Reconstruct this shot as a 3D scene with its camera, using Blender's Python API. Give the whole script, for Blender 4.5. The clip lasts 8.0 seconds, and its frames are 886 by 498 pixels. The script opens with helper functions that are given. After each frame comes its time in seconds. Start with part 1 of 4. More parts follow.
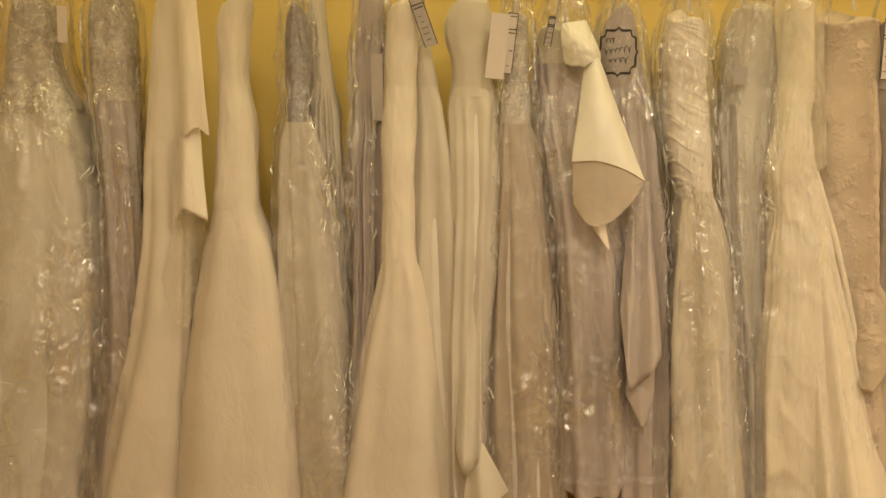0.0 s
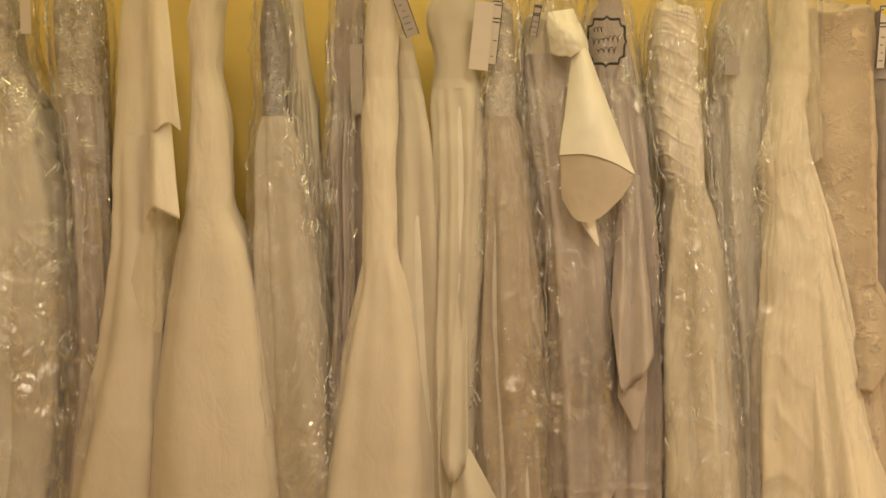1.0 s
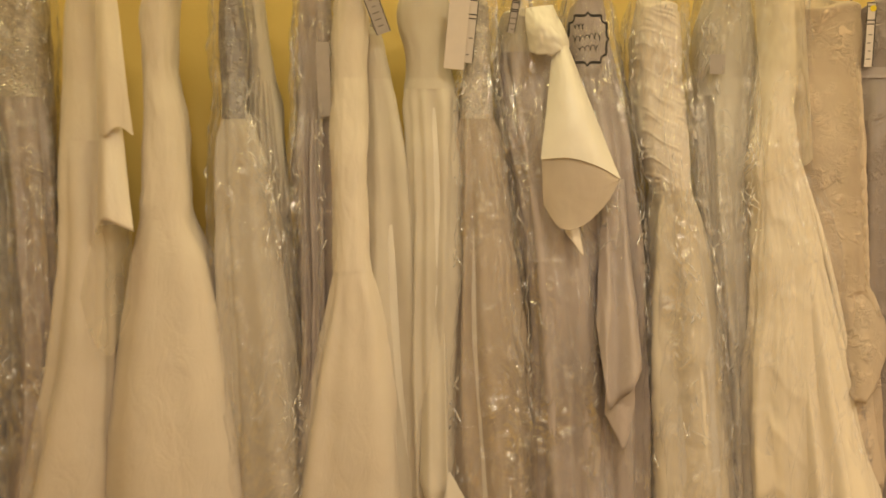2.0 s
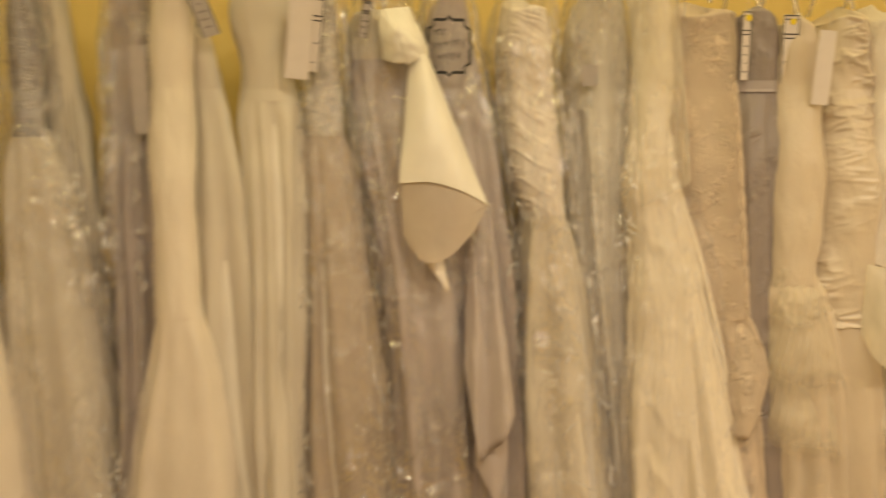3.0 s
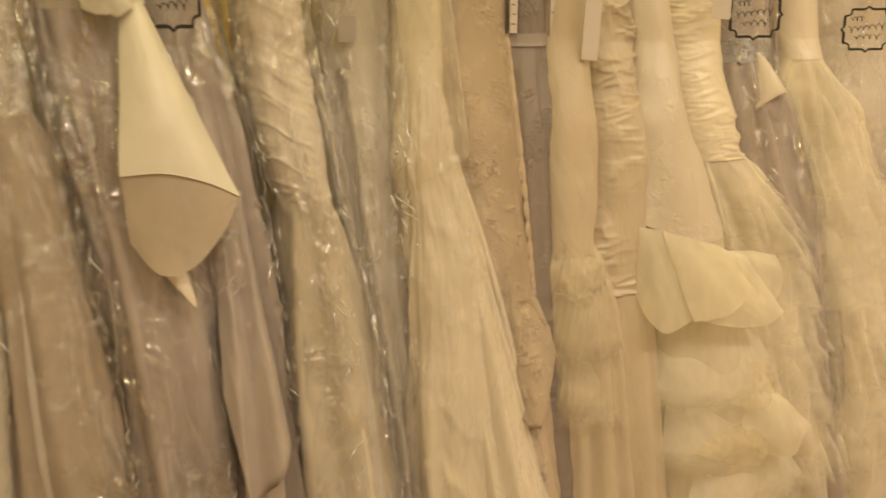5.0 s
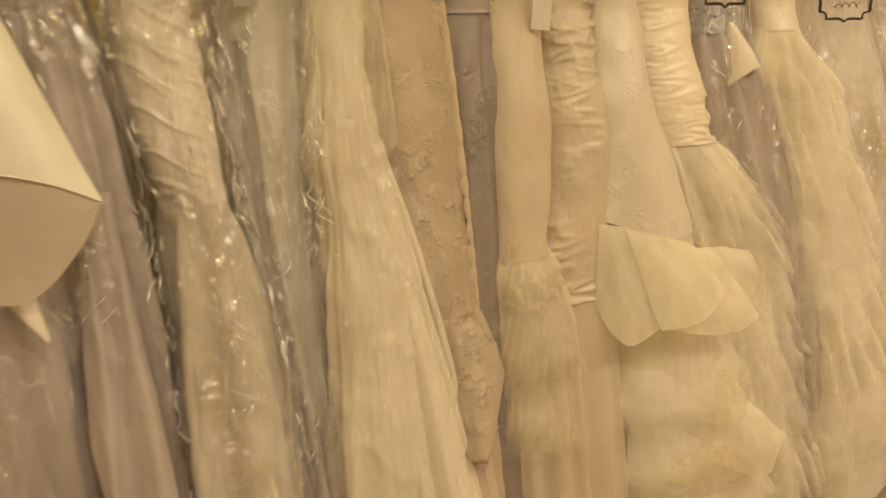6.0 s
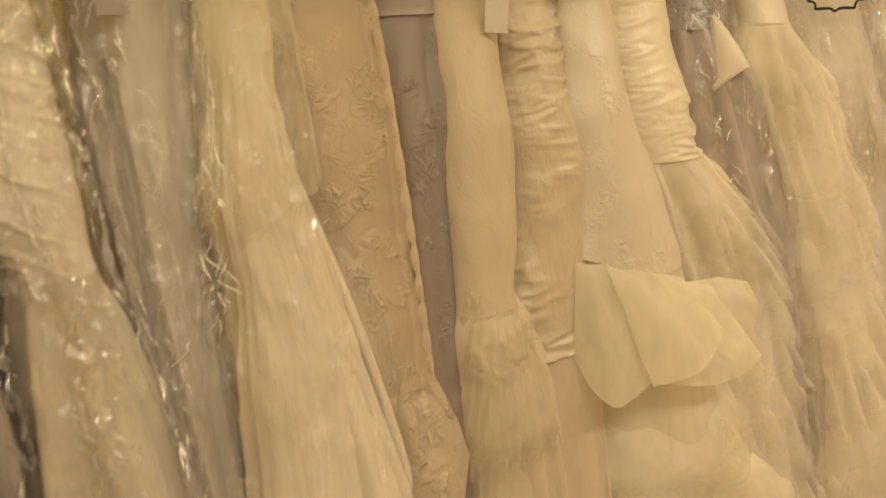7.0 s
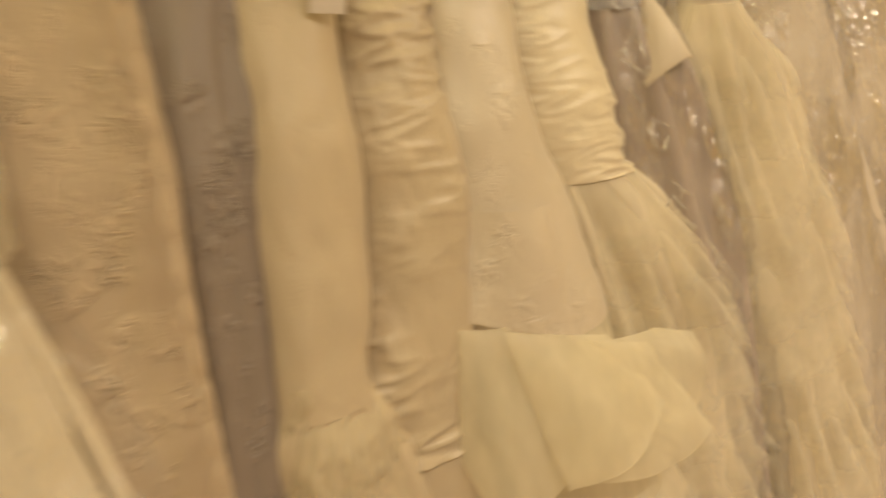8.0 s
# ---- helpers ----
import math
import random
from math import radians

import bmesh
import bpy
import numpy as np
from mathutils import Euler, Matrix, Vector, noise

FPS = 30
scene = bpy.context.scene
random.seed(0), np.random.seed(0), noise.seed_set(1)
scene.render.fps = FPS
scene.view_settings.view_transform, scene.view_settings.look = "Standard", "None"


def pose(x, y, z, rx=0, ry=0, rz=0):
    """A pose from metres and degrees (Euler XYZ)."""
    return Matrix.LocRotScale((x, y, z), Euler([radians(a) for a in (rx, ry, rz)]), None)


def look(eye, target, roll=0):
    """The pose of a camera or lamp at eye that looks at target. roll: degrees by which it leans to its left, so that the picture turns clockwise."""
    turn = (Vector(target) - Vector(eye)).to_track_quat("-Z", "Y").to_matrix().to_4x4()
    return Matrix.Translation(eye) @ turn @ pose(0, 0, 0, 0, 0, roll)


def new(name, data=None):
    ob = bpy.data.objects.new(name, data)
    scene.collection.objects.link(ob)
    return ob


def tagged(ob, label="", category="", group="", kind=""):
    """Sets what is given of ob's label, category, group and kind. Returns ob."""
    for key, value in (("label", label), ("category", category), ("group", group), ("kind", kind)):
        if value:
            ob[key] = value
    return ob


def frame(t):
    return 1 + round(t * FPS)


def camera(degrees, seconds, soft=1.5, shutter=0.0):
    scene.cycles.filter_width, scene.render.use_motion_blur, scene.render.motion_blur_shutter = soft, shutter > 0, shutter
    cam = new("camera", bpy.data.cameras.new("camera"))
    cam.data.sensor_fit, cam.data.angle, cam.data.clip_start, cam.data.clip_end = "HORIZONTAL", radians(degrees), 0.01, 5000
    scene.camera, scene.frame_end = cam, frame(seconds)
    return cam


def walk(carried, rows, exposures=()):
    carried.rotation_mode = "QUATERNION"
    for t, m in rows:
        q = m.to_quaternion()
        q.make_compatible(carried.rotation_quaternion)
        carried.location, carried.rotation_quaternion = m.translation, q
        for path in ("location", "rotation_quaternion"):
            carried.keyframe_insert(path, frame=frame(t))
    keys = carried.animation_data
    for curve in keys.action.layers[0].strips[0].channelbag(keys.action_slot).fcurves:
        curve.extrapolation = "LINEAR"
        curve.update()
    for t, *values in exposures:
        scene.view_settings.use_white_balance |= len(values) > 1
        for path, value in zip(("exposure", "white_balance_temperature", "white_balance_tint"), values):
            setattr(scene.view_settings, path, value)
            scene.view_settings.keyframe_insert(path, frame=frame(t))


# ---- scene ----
cam = camera(54.2, 8.0, soft=1.5, shutter=0.7)
METRES, EYE, TILT, LEAN, TURN = 2.3, 1.4, -8.5, 0.0, 0.0
ROWS = [
    (0.0, 0.0, 0.0, 0.0, 0.0, 0.0, -0.0),
    (0.5, 0.0024, 0.0228, -0.0019, -0.33, 0.06, 0.15),
    (1.0, 0.003, 0.0451, -0.0075, -0.94, 0.26, 0.46),
    (2.5, -0.0324, 0.1676, 0.0243, -7.55, -0.05, 1.62),
    (3.0, 0.0109, 0.2368, 0.0562, -12.77, -0.82, 2.21),
    (3.5, 0.0218, 0.3009, 0.0776, -18.92, -2.09, 3.4),
    (4.0, 0.0079, 0.3574, 0.0988, -24.64, -4.09, 4.34),
    (4.5, -0.0005, 0.3968, 0.1053, -29.63, -5.41, 4.92),
    (5.0, 0.0189, 0.4082, 0.1112, -32.23, -6.53, 5.1),
    (6.5, 0.1704, 0.5782, 0.1276, -36.7, -9.14, 6.02),
    (7.0, 0.218, 0.6312, 0.1393, -38.24, -8.94, 7.22),
    (7.5, 0.2858, 0.7004, 0.1474, -38.84, -9.22, 7.48),
    (8.0, 0.4018, 0.7426, 0.1442, -41.42, -10.18, 8.07),
]
walk(cam, [(t, pose(0, 0, EYE, TILT, LEAN, TURN) @ pose(METRES * x, METRES * y, METRES * z, 90 + pitch, roll, yaw)) for t, x, y, z, yaw, pitch, roll in ROWS],
     exposures=[(0.0, -0.03), (2.5, 0.0), (4.5, -0.08), (5.0, -0.17), (6.5, -0.21), (8.0, -0.30)])

# ---- light ----
world = bpy.data.worlds.new("world")
scene.world = world
world.use_nodes = True
world.node_tree.nodes["Background"].inputs[0].default_value = (1.0, 0.85, 0.6, 1)
world.node_tree.nodes["Background"].inputs[1].default_value = 0.03

CEIL = 2.75
FLOOR = -0.12
WALL_Y = 3.16


def unseen_lamp(x, y, watts, colour, size=0.11, aim=None, spread=150):
    """A round area lamp just under the ceiling, out of view and without a fixture."""
    data = bpy.data.lights.new("unseen_lamp", "AREA")
    data.shape, data.size, data.energy, data.color = "DISK", size, watts, colour
    data.spread = radians(spread)
    ob = new("unseen_lamp", data)
    eye = (x, y, CEIL - 0.02)
    ob.matrix_world = look(eye, aim if aim else (x, y + 0.001, 0))
    return ob


WARM = (1.0, 0.84, 0.57)
ROSE = (1.0, 0.84, 0.77)
GOLD = (1.0, 0.82, 0.36)
for lx, ly, watts in ((-1.4, 1.1, 5.5), (-0.4, 0.9, 8.5), (0.6, 1.2, 13.5), (1.6, 0.9, 13), (2.7, 0.85, 15.5), (4.0, 0.95, 25)):
    unseen_lamp(lx, ly, watts, WARM, size=0.07)
# Added, unseen: yellow lamps by the wall that brighten it and the gown tops.
for lx in (-1.2, 0.0, 1.2, 2.4):
    unseen_lamp(lx, 2.5, 5.5, GOLD, size=0.5, spread=170)
# Added, unseen: wide soft lamps, one from the right and one as fill.
unseen_lamp(3.7, 0.9, 20, ROSE, size=0.6, spread=170)
unseen_lamp(0.0, -0.4, 14, ROSE, size=0.6, spread=170)


# ---- materials ----
def nodes_of(name):
    mat = bpy.data.materials.new(name)
    mat.use_nodes = True
    nt = mat.node_tree
    return mat, nt, nt.nodes["Principled BSDF"], nt.nodes["Material Output"]


def link(nt, a, b):
    nt.links.new(a, b)


def noise_tex(nt, scale, detail=4, rough=0.55, stretch=None, warp=0.0):
    co = nt.nodes.new("ShaderNodeTexCoord")
    tex = nt.nodes.new("ShaderNodeTexNoise")
    tex.inputs["Scale"].default_value = scale
    tex.inputs["Detail"].default_value = detail
    tex.inputs["Roughness"].default_value = rough
    tex.inputs["Distortion"].default_value = warp
    src = co.outputs["Object"]
    if stretch:
        mp = nt.nodes.new("ShaderNodeMapping")
        mp.inputs["Scale"].default_value = stretch
        link(nt, src, mp.inputs["Vector"])
        src = mp.outputs["Vector"]
    link(nt, src, tex.inputs["Vector"])
    return tex.outputs["Fac"]


def voronoi(nt, scale, feature="F1", rand=1.0):
    co = nt.nodes.new("ShaderNodeTexCoord")
    tex = nt.nodes.new("ShaderNodeTexVoronoi")
    tex.feature = feature
    tex.inputs["Scale"].default_value = scale
    tex.inputs["Randomness"].default_value = rand
    link(nt, co.outputs["Object"], tex.inputs["Vector"])
    return tex.outputs["Distance"]


def ramp(nt, fac, stops):
    r = nt.nodes.new("ShaderNodeValToRGB")
    r.color_ramp.elements[0].position, r.color_ramp.elements[1].position = stops[0][0], stops[-1][0]
    r.color_ramp.elements[0].color, r.color_ramp.elements[1].color = (*stops[0][1], 1), (*stops[-1][1], 1)
    for pos, col in stops[1:-1]:
        r.color_ramp.elements.new(pos).color = (*col, 1)
    link(nt, fac, r.inputs["Fac"])
    return r.outputs["Color"]


def maths(nt, op, a, b):
    n = nt.nodes.new("ShaderNodeMath")
    n.operation = op
    for i, v in enumerate((a, b)):
        if isinstance(v, (int, float)):
            n.inputs[i].default_value = v
        else:
            link(nt, v, n.inputs[i])
    return n.outputs[0]


def bump(nt, height, strength, dist, normal=None):
    b = nt.nodes.new("ShaderNodeBump")
    b.inputs["Strength"].default_value = strength
    b.inputs["Distance"].default_value = dist
    link(nt, height, b.inputs["Height"])
    if normal:
        link(nt, normal, b.inputs["Normal"])
    return b.outputs["Normal"]


def shade(col, k):
    return tuple(min(1.0, c * k) for c in col)


def fabric(name, col, rough=0.6, sheen=0.25, sheer=0.0, glow=0.15, crease=0.004, weave=0.0005, pattern="", spec=0.35, frayed=False, motif_depth=1.0):
    """Cloth: base colour with soft blotches, thread grain and fine creases; sheer: how far one sees through it; frayed: thins out towards its hem."""
    mat, nt, p, out = nodes_of(name)
    blot = noise_tex(nt, 5.0, 3, 0.6)
    fine = noise_tex(nt, 420.0, 2, 0.6, stretch=(1, 1, 0.35))
    crumple = noise_tex(nt, 16.0, 5, 0.6, stretch=(1, 1, 0.45), warp=0.6)
    base = ramp(nt, blot, [(0.3, shade(col, 0.93)), (0.7, shade(col, 1.03))])
    n = bump(nt, fine, 0.5, weave)
    n = bump(nt, crumple, 0.6, crease, n)
    rough_out = None
    if pattern == "lace":
        cells = voronoi(nt, 19.0, "SMOOTH_F1")
        scroll = noise_tex(nt, 26.0, 4, 0.7, warp=1.6)
        motif = maths(nt, "MULTIPLY", ramp(nt, cells, [(0.2, (1, 1, 1)), (0.62, (0, 0, 0))]), ramp(nt, scroll, [(0.40, (0, 0, 0)), (0.58, (1, 1, 1))]))
        motif = maths(nt, "MULTIPLY", motif, ramp(nt, noise_tex(nt, 6.5, 3, 0.6, warp=0.8), [(0.44, (0, 0, 0)), (0.54, (1, 1, 1))]))
        mix = nt.nodes.new("ShaderNodeMixRGB")
        link(nt, motif, mix.inputs["Fac"])
        link(nt, ramp(nt, blot, [(0.3, shade(col, 1 - 0.16 * motif_depth)), (0.7, shade(col, 1 - 0.06 * motif_depth))]), mix.inputs[1])
        mix.inputs[2].default_value = (*shade(col, 1 + 0.14 * motif_depth), 1)
        base = mix.outputs[0]
        n = bump(nt, motif, 0.9, 0.0045 * motif_depth, n)
    if pattern == "beads":
        beads = voronoi(nt, 90.0)
        cl = noise_tex(nt, 22.0, 3, 0.6, warp=1.5)
        dots = maths(nt, "MULTIPLY", ramp(nt, beads, [(0.12, (1, 1, 1)), (0.45, (0, 0, 0))]), ramp(nt, cl, [(0.42, (0, 0, 0)), (0.55, (1, 1, 1))]))
        mix = nt.nodes.new("ShaderNodeMixRGB")
        link(nt, dots, mix.inputs["Fac"])
        link(nt, ramp(nt, cl, [(0.35, shade(col, 0.5)), (0.7, shade(col, 0.98))]), mix.inputs[1])
        mix.inputs[2].default_value = (*shade(col, 1.4), 1)
        base = mix.outputs[0]
        n = bump(nt, dots, 1.0, 0.004, n)
        rough_out = ramp(nt, dots, [(0.0, (rough, rough, rough)), (1.0, (0.12, 0.12, 0.12))])
    link(nt, base, p.inputs["Base Color"])
    link(nt, n, p.inputs["Normal"])
    p.inputs["Roughness"].default_value = rough
    if rough_out:
        link(nt, rough_out, p.inputs["Roughness"])
    p.inputs["Specular IOR Level"].default_value = spec
    p.inputs["Sheen Weight"].default_value = sheen
    p.inputs["Sheen Roughness"].default_value = 0.4
    tr = nt.nodes.new("ShaderNodeBsdfTranslucent")
    link(nt, base, tr.inputs["Color"])
    link(nt, n, tr.inputs["Normal"])
    m = nt.nodes.new("ShaderNodeMixShader")
    m.inputs[0].default_value = glow
    link(nt, p.outputs[0], m.inputs[1])
    link(nt, tr.outputs[0], m.inputs[2])
    last = m.outputs[0]
    if sheer:
        tp = nt.nodes.new("ShaderNodeBsdfTransparent")
        s = nt.nodes.new("ShaderNodeMixShader")
        net = noise_tex(nt, 9.0, 3, 0.6, stretch=(1, 1, 0.3))
        clear = ramp(nt, net, [(0.3, (sheer * 0.7,) * 3), (0.7, (min(1, sheer * 1.25),) * 3)])
        if frayed:
            at = nt.nodes.new("ShaderNodeAttribute")
            at.attribute_name = "thin"
            clear = maths(nt, "MAXIMUM", clear, maths(nt, "ADD", at.outputs["Fac"], maths(nt, "MULTIPLY", maths(nt, "SUBTRACT", noise_tex(nt, 24.0, 3, 0.6), 0.5), 0.3)))
            clear = maths(nt, "MINIMUM", clear, 1.0)
        link(nt, clear, s.inputs[0])
        link(nt, last, s.inputs[1])
        link(nt, tp.outputs[0], s.inputs[2])
        last = s.outputs[0]
    link(nt, last, out.inputs["Surface"])
    return mat


def clear_film(name, haze=0.05, rough=0.145, gleam=0.235):
    """Thin clear plastic film: sees through, gleams on its wrinkles, milky along its creases."""
    mat, nt, p, out = nodes_of(name)
    big = noise_tex(nt, 8.5, 2, 0.6, stretch=(1, 1, 0.7), warp=1.8)
    small = noise_tex(nt, 40.0, 2, 0.5, stretch=(1, 1, 0.5), warp=1.7)
    n = bump(nt, big, 1.0, 0.045)
    n = bump(nt, small, 1.0, 0.0095, n)
    tp = nt.nodes.new("ShaderNodeBsdfTransparent")
    tp.inputs["Color"].default_value = (0.97, 0.97, 0.98, 1)
    df = nt.nodes.new("ShaderNodeBsdfDiffuse")
    df.inputs["Color"].default_value = (0.82, 0.78, 0.75, 1)
    crease = maths(nt, "ABSOLUTE", maths(nt, "SUBTRACT", noise_tex(nt, 9.0, 3, 0.55, stretch=(1, 1, 0.22), warp=1.4), 0.5), 0)
    a = nt.nodes.new("ShaderNodeMixShader")
    link(nt, ramp(nt, crease, [(0.0, (haze + 0.26,) * 3), (0.010, (haze + 0.07,) * 3), (0.05, (haze,) * 3)]), a.inputs[0])
    link(nt, tp.outputs[0], a.inputs[1])
    link(nt, df.outputs[0], a.inputs[2])
    gl = nt.nodes.new("ShaderNodeBsdfGlossy")
    gl.inputs["Roughness"].default_value = rough
    link(nt, n, gl.inputs["Normal"])
    b = nt.nodes.new("ShaderNodeMixShader")
    loose = noise_tex(nt, 4.5, 3, 0.6, stretch=(1.6, 1.6, 0.5), warp=0.8)
    link(nt, ramp(nt, loose, [(0.40, (gleam * 0.12,) * 3), (0.52, (gleam * 0.5,) * 3), (0.62, (min(1, gleam * 1.4),) * 3)]), b.inputs[0])
    link(nt, a.outputs[0], b.inputs[1])
    link(nt, gl.outputs[0], b.inputs[2])
    link(nt, b.outputs[0], out.inputs["Surface"])
    return mat


def crease_film(name, rough=0.24, clear=0.42):
    """The sharp folded ridges of thin film: half clear, half bright gloss."""
    mat, nt, p, out = nodes_of(name)
    gl = nt.nodes.new("ShaderNodeBsdfGlossy")
    gl.inputs["Color"].default_value = (0.95, 0.95, 0.95, 1)
    link(nt, ramp(nt, noise_tex(nt, 30.0, 2, 0.5), [(0.35, (rough * 0.7,) * 3), (0.65, (rough * 1.4,) * 3)]), gl.inputs["Roughness"])
    tp = nt.nodes.new("ShaderNodeBsdfTransparent")
    m = nt.nodes.new("ShaderNodeMixShader")
    m.inputs[0].default_value = clear
    df = nt.nodes.new("ShaderNodeBsdfDiffuse")
    df.inputs["Color"].default_value = (0.86, 0.82, 0.78, 1)
    body = nt.nodes.new("ShaderNodeMixShader")
    body.inputs[0].default_value = 0.55
    link(nt, gl.outputs[0], body.inputs[1])
    link(nt, df.outputs[0], body.inputs[2])
    link(nt, body.outputs[0], m.inputs[1])
    link(nt, tp.outputs[0], m.inputs[2])
    link(nt, m.outputs[0], out.inputs["Surface"])
    return mat


def plain(name, col, rough=0.6, metal=0.0, var=0.06, scale=8.0, relief=0.0005, spec=0.5):
    mat, nt, p, out = nodes_of(name)
    blot = noise_tex(nt, scale, 5, 0.6)
    link(nt, ramp(nt, blot, [(0.3, shade(col, 1 - var)), (0.7, shade(col, 1 + var))]), p.inputs["Base Color"])
    link(nt, bump(nt, noise_tex(nt, scale * 22, 3), 0.5, relief), p.inputs["Normal"])
    p.inputs["Roughness"].default_value, p.inputs["Metallic"].default_value = rough, metal
    p.inputs["Specular IOR Level"].default_value = spec
    return mat


IVORY = (0.78, 0.70, 0.60)
CREAM = (0.83, 0.745, 0.60)
WHITE = (0.81, 0.76, 0.68)
# Cream with the shade on two of the gowns put into the colour.
SHADED_CREAM = (0.59, 0.50, 0.38)
BLUSH = (0.61, 0.497, 0.375)
PEARL = (0.50, 0.432, 0.405)
GREY = (0.325, 0.272, 0.25)

satin = fabric("ivory_satin", IVORY, rough=0.42, sheen=0.1, spec=0.5, crease=0.007, glow=0.08)
satin_white = fabric("white_satin", (0.82, 0.78, 0.69), rough=0.38, sheen=0.1, spec=0.5, crease=0.002, glow=0.1)
taffeta = fabric("cream_taffeta", CREAM, rough=0.36, sheen=0.15, spec=0.6, crease=0.005, glow=0.08)
# Darker copies of the cream satin and taffeta, for the shaded gowns.
shaded_satin = fabric("shaded_cream_satin", SHADED_CREAM, rough=0.42, sheen=0.1, spec=0.45, crease=0.010, glow=0.06)
shaded_taffeta = fabric("shaded_cream_taffeta", SHADED_CREAM, rough=0.36, sheen=0.15, spec=0.5, crease=0.008, glow=0.06)
crepe = fabric("ivory_crepe", IVORY, rough=0.7, sheen=0.3, crease=0.008)
chiffon = fabric("white_chiffon", (0.69, 0.63, 0.54), rough=0.7, sheen=0.3, sheer=0.08, glow=0.15, crease=0.003)
tulle = fabric("soft_tulle", (0.87, 0.79, 0.65), rough=0.85, sheen=0.5, sheer=0.16, glow=0.18, crease=0.004)
tulle_white = fabric("white_tulle", WHITE, rough=0.85, sheen=0.5, sheer=0.16, glow=0.18, crease=0.004)
tulle_tan = fabric("tan_tulle", (0.54, 0.45, 0.36), rough=0.85, sheen=0.4, sheer=0.12, glow=0.15, crease=0.004)
organza = fabric("cream_organza", (0.93, 0.87, 0.71), rough=0.5, sheen=0.3, sheer=0.40, glow=0.40, crease=0.001)
organza_fine = fabric("fine_organza", (0.83, 0.73, 0.52), rough=0.6, sheen=0.3, sheer=0.68, glow=0.5, crease=0.002)
tulle_mid = fabric("layered_tulle", (0.93, 0.87, 0.74), rough=0.85, sheen=0.5, sheer=0.46, glow=0.40, crease=0.004, frayed=True)
# Sheer pair to the darkened cream satin, part of that shade kept.
shaded_organza = fabric("shaded_cream_organza", (0.72, 0.63, 0.48), rough=0.55, sheen=0.2, sheer=0.3, glow=0.2, crease=0.004, frayed=True)
veil_net = fabric("veil_net", (0.84, 0.77, 0.62), rough=0.8, sheen=0.3, sheer=0.68, glow=0.4, crease=0.002)
lace = fabric("blush_lace", BLUSH, rough=0.75, sheen=0.2, pattern="lace")
lace_light = fabric("pale_blush_lace", (0.67, 0.55, 0.42), rough=0.75, sheen=0.2, pattern="lace")
lace_bead = fabric("beaded_lace", IVORY, rough=0.35, sheen=0.1, pattern="lace", spec=0.8, motif_depth=0.4)
lace_ivory = fabric("ivory_lace", IVORY, rough=0.75, sheen=0.2, pattern="lace", motif_depth=0.6)
lace_grey = fabric("grey_lace", GREY, rough=0.42, sheen=0.1, pattern="lace", spec=0.5, crease=0.006)
beaded = fabric("silver_beading", (0.50, 0.46, 0.45), rough=0.35, sheen=0.0, pattern="beads", spec=0.8)
beaded_dark = fabric("rhinestones", (0.40, 0.365, 0.35), rough=0.35, sheen=0.0, pattern="beads", spec=1.0)
beaded_ivory = fabric("ivory_beading", IVORY, rough=0.5, sheen=0.0, pattern="beads", spec=0.8)
pearl_satin = fabric("pearl_satin", PEARL, rough=0.4, sheen=0.1, spec=0.5, crease=0.010)
lining_cloth = fabric("lining_cloth", WHITE, rough=0.6, sheen=0.1)
lining_sheer = fabric("fold_lining", (0.74, 0.65, 0.54), rough=0.5, sheen=0.2, sheer=0.18, glow=0.2, crease=0.003)
grey_satin = fabric("grey_satin", (0.40, 0.35, 0.34), rough=0.4, sheen=0.1, spec=0.5)
film = clear_film("clear_film")
film_thin = clear_film("thin_film", haze=0.0, gleam=0.07)
film_ridge = crease_film("film_ridge")
film_thick = clear_film("milky_film", haze=0.12, rough=0.2)
card_white = plain("white_card", (0.68, 0.62, 0.58), 0.7, var=0.03, scale=30)
card_grey = plain("grey_card", (0.42, 0.38, 0.36), 0.7, var=0.08, scale=30)
ink = plain("black_ink", (0.015, 0.014, 0.014), 0.5, var=0.1, scale=40)
ink_grey = plain("grey_ink", (0.20, 0.18, 0.17), 0.6, var=0.1, scale=40)
yellow_dot = plain("yellow_sticker", (0.80, 0.62, 0.02), 0.5, var=0.04, scale=40)
clear_plastic = clear_film("clear_plastic", haze=0.3, rough=0.08)
steel = plain("brushed_steel", (0.55, 0.55, 0.55), 0.3, metal=1.0, var=0.05, scale=20)
wall_paint = plain("yellow_wall_paint", (0.78, 0.60, 0.22), 0.75, var=0.035, scale=2.2, relief=0.0015, spec=0.2)
ceiling_paint = plain("white_ceiling_paint", (0.80, 0.78, 0.72), 0.85, var=0.02, scale=2.0)
carpet = plain("beige_carpet", (0.34, 0.27, 0.20), 0.95, var=0.15, scale=14, relief=0.004, spec=0.1)


# ---- building helpers ----
def mesh_object(name, verts, faces, mat, parent=None, label="", smooth=True):
    me = bpy.data.meshes.new(name)
    me.from_pydata(verts, [], faces)
    me.materials.append(mat)
    if smooth:
        me.polygons.foreach_set("use_smooth", [True] * len(me.polygons))
    me.update()
    ob = new(name, me)
    if parent:
        ob.parent = parent
    if label:
        ob["label"] = label
    return ob


def part(name, bm, mat, parent=None, label="", smooth=False):
    me = bpy.data.meshes.new(name)
    bm.normal_update()
    bm.to_mesh(me)
    bm.free()
    me.materials.append(mat)
    if smooth:
        me.polygons.foreach_set("use_smooth", [True] * len(me.polygons))
    ob = new(name, me)
    if parent:
        ob.parent = parent
    if label:
        ob["label"] = label
    return ob


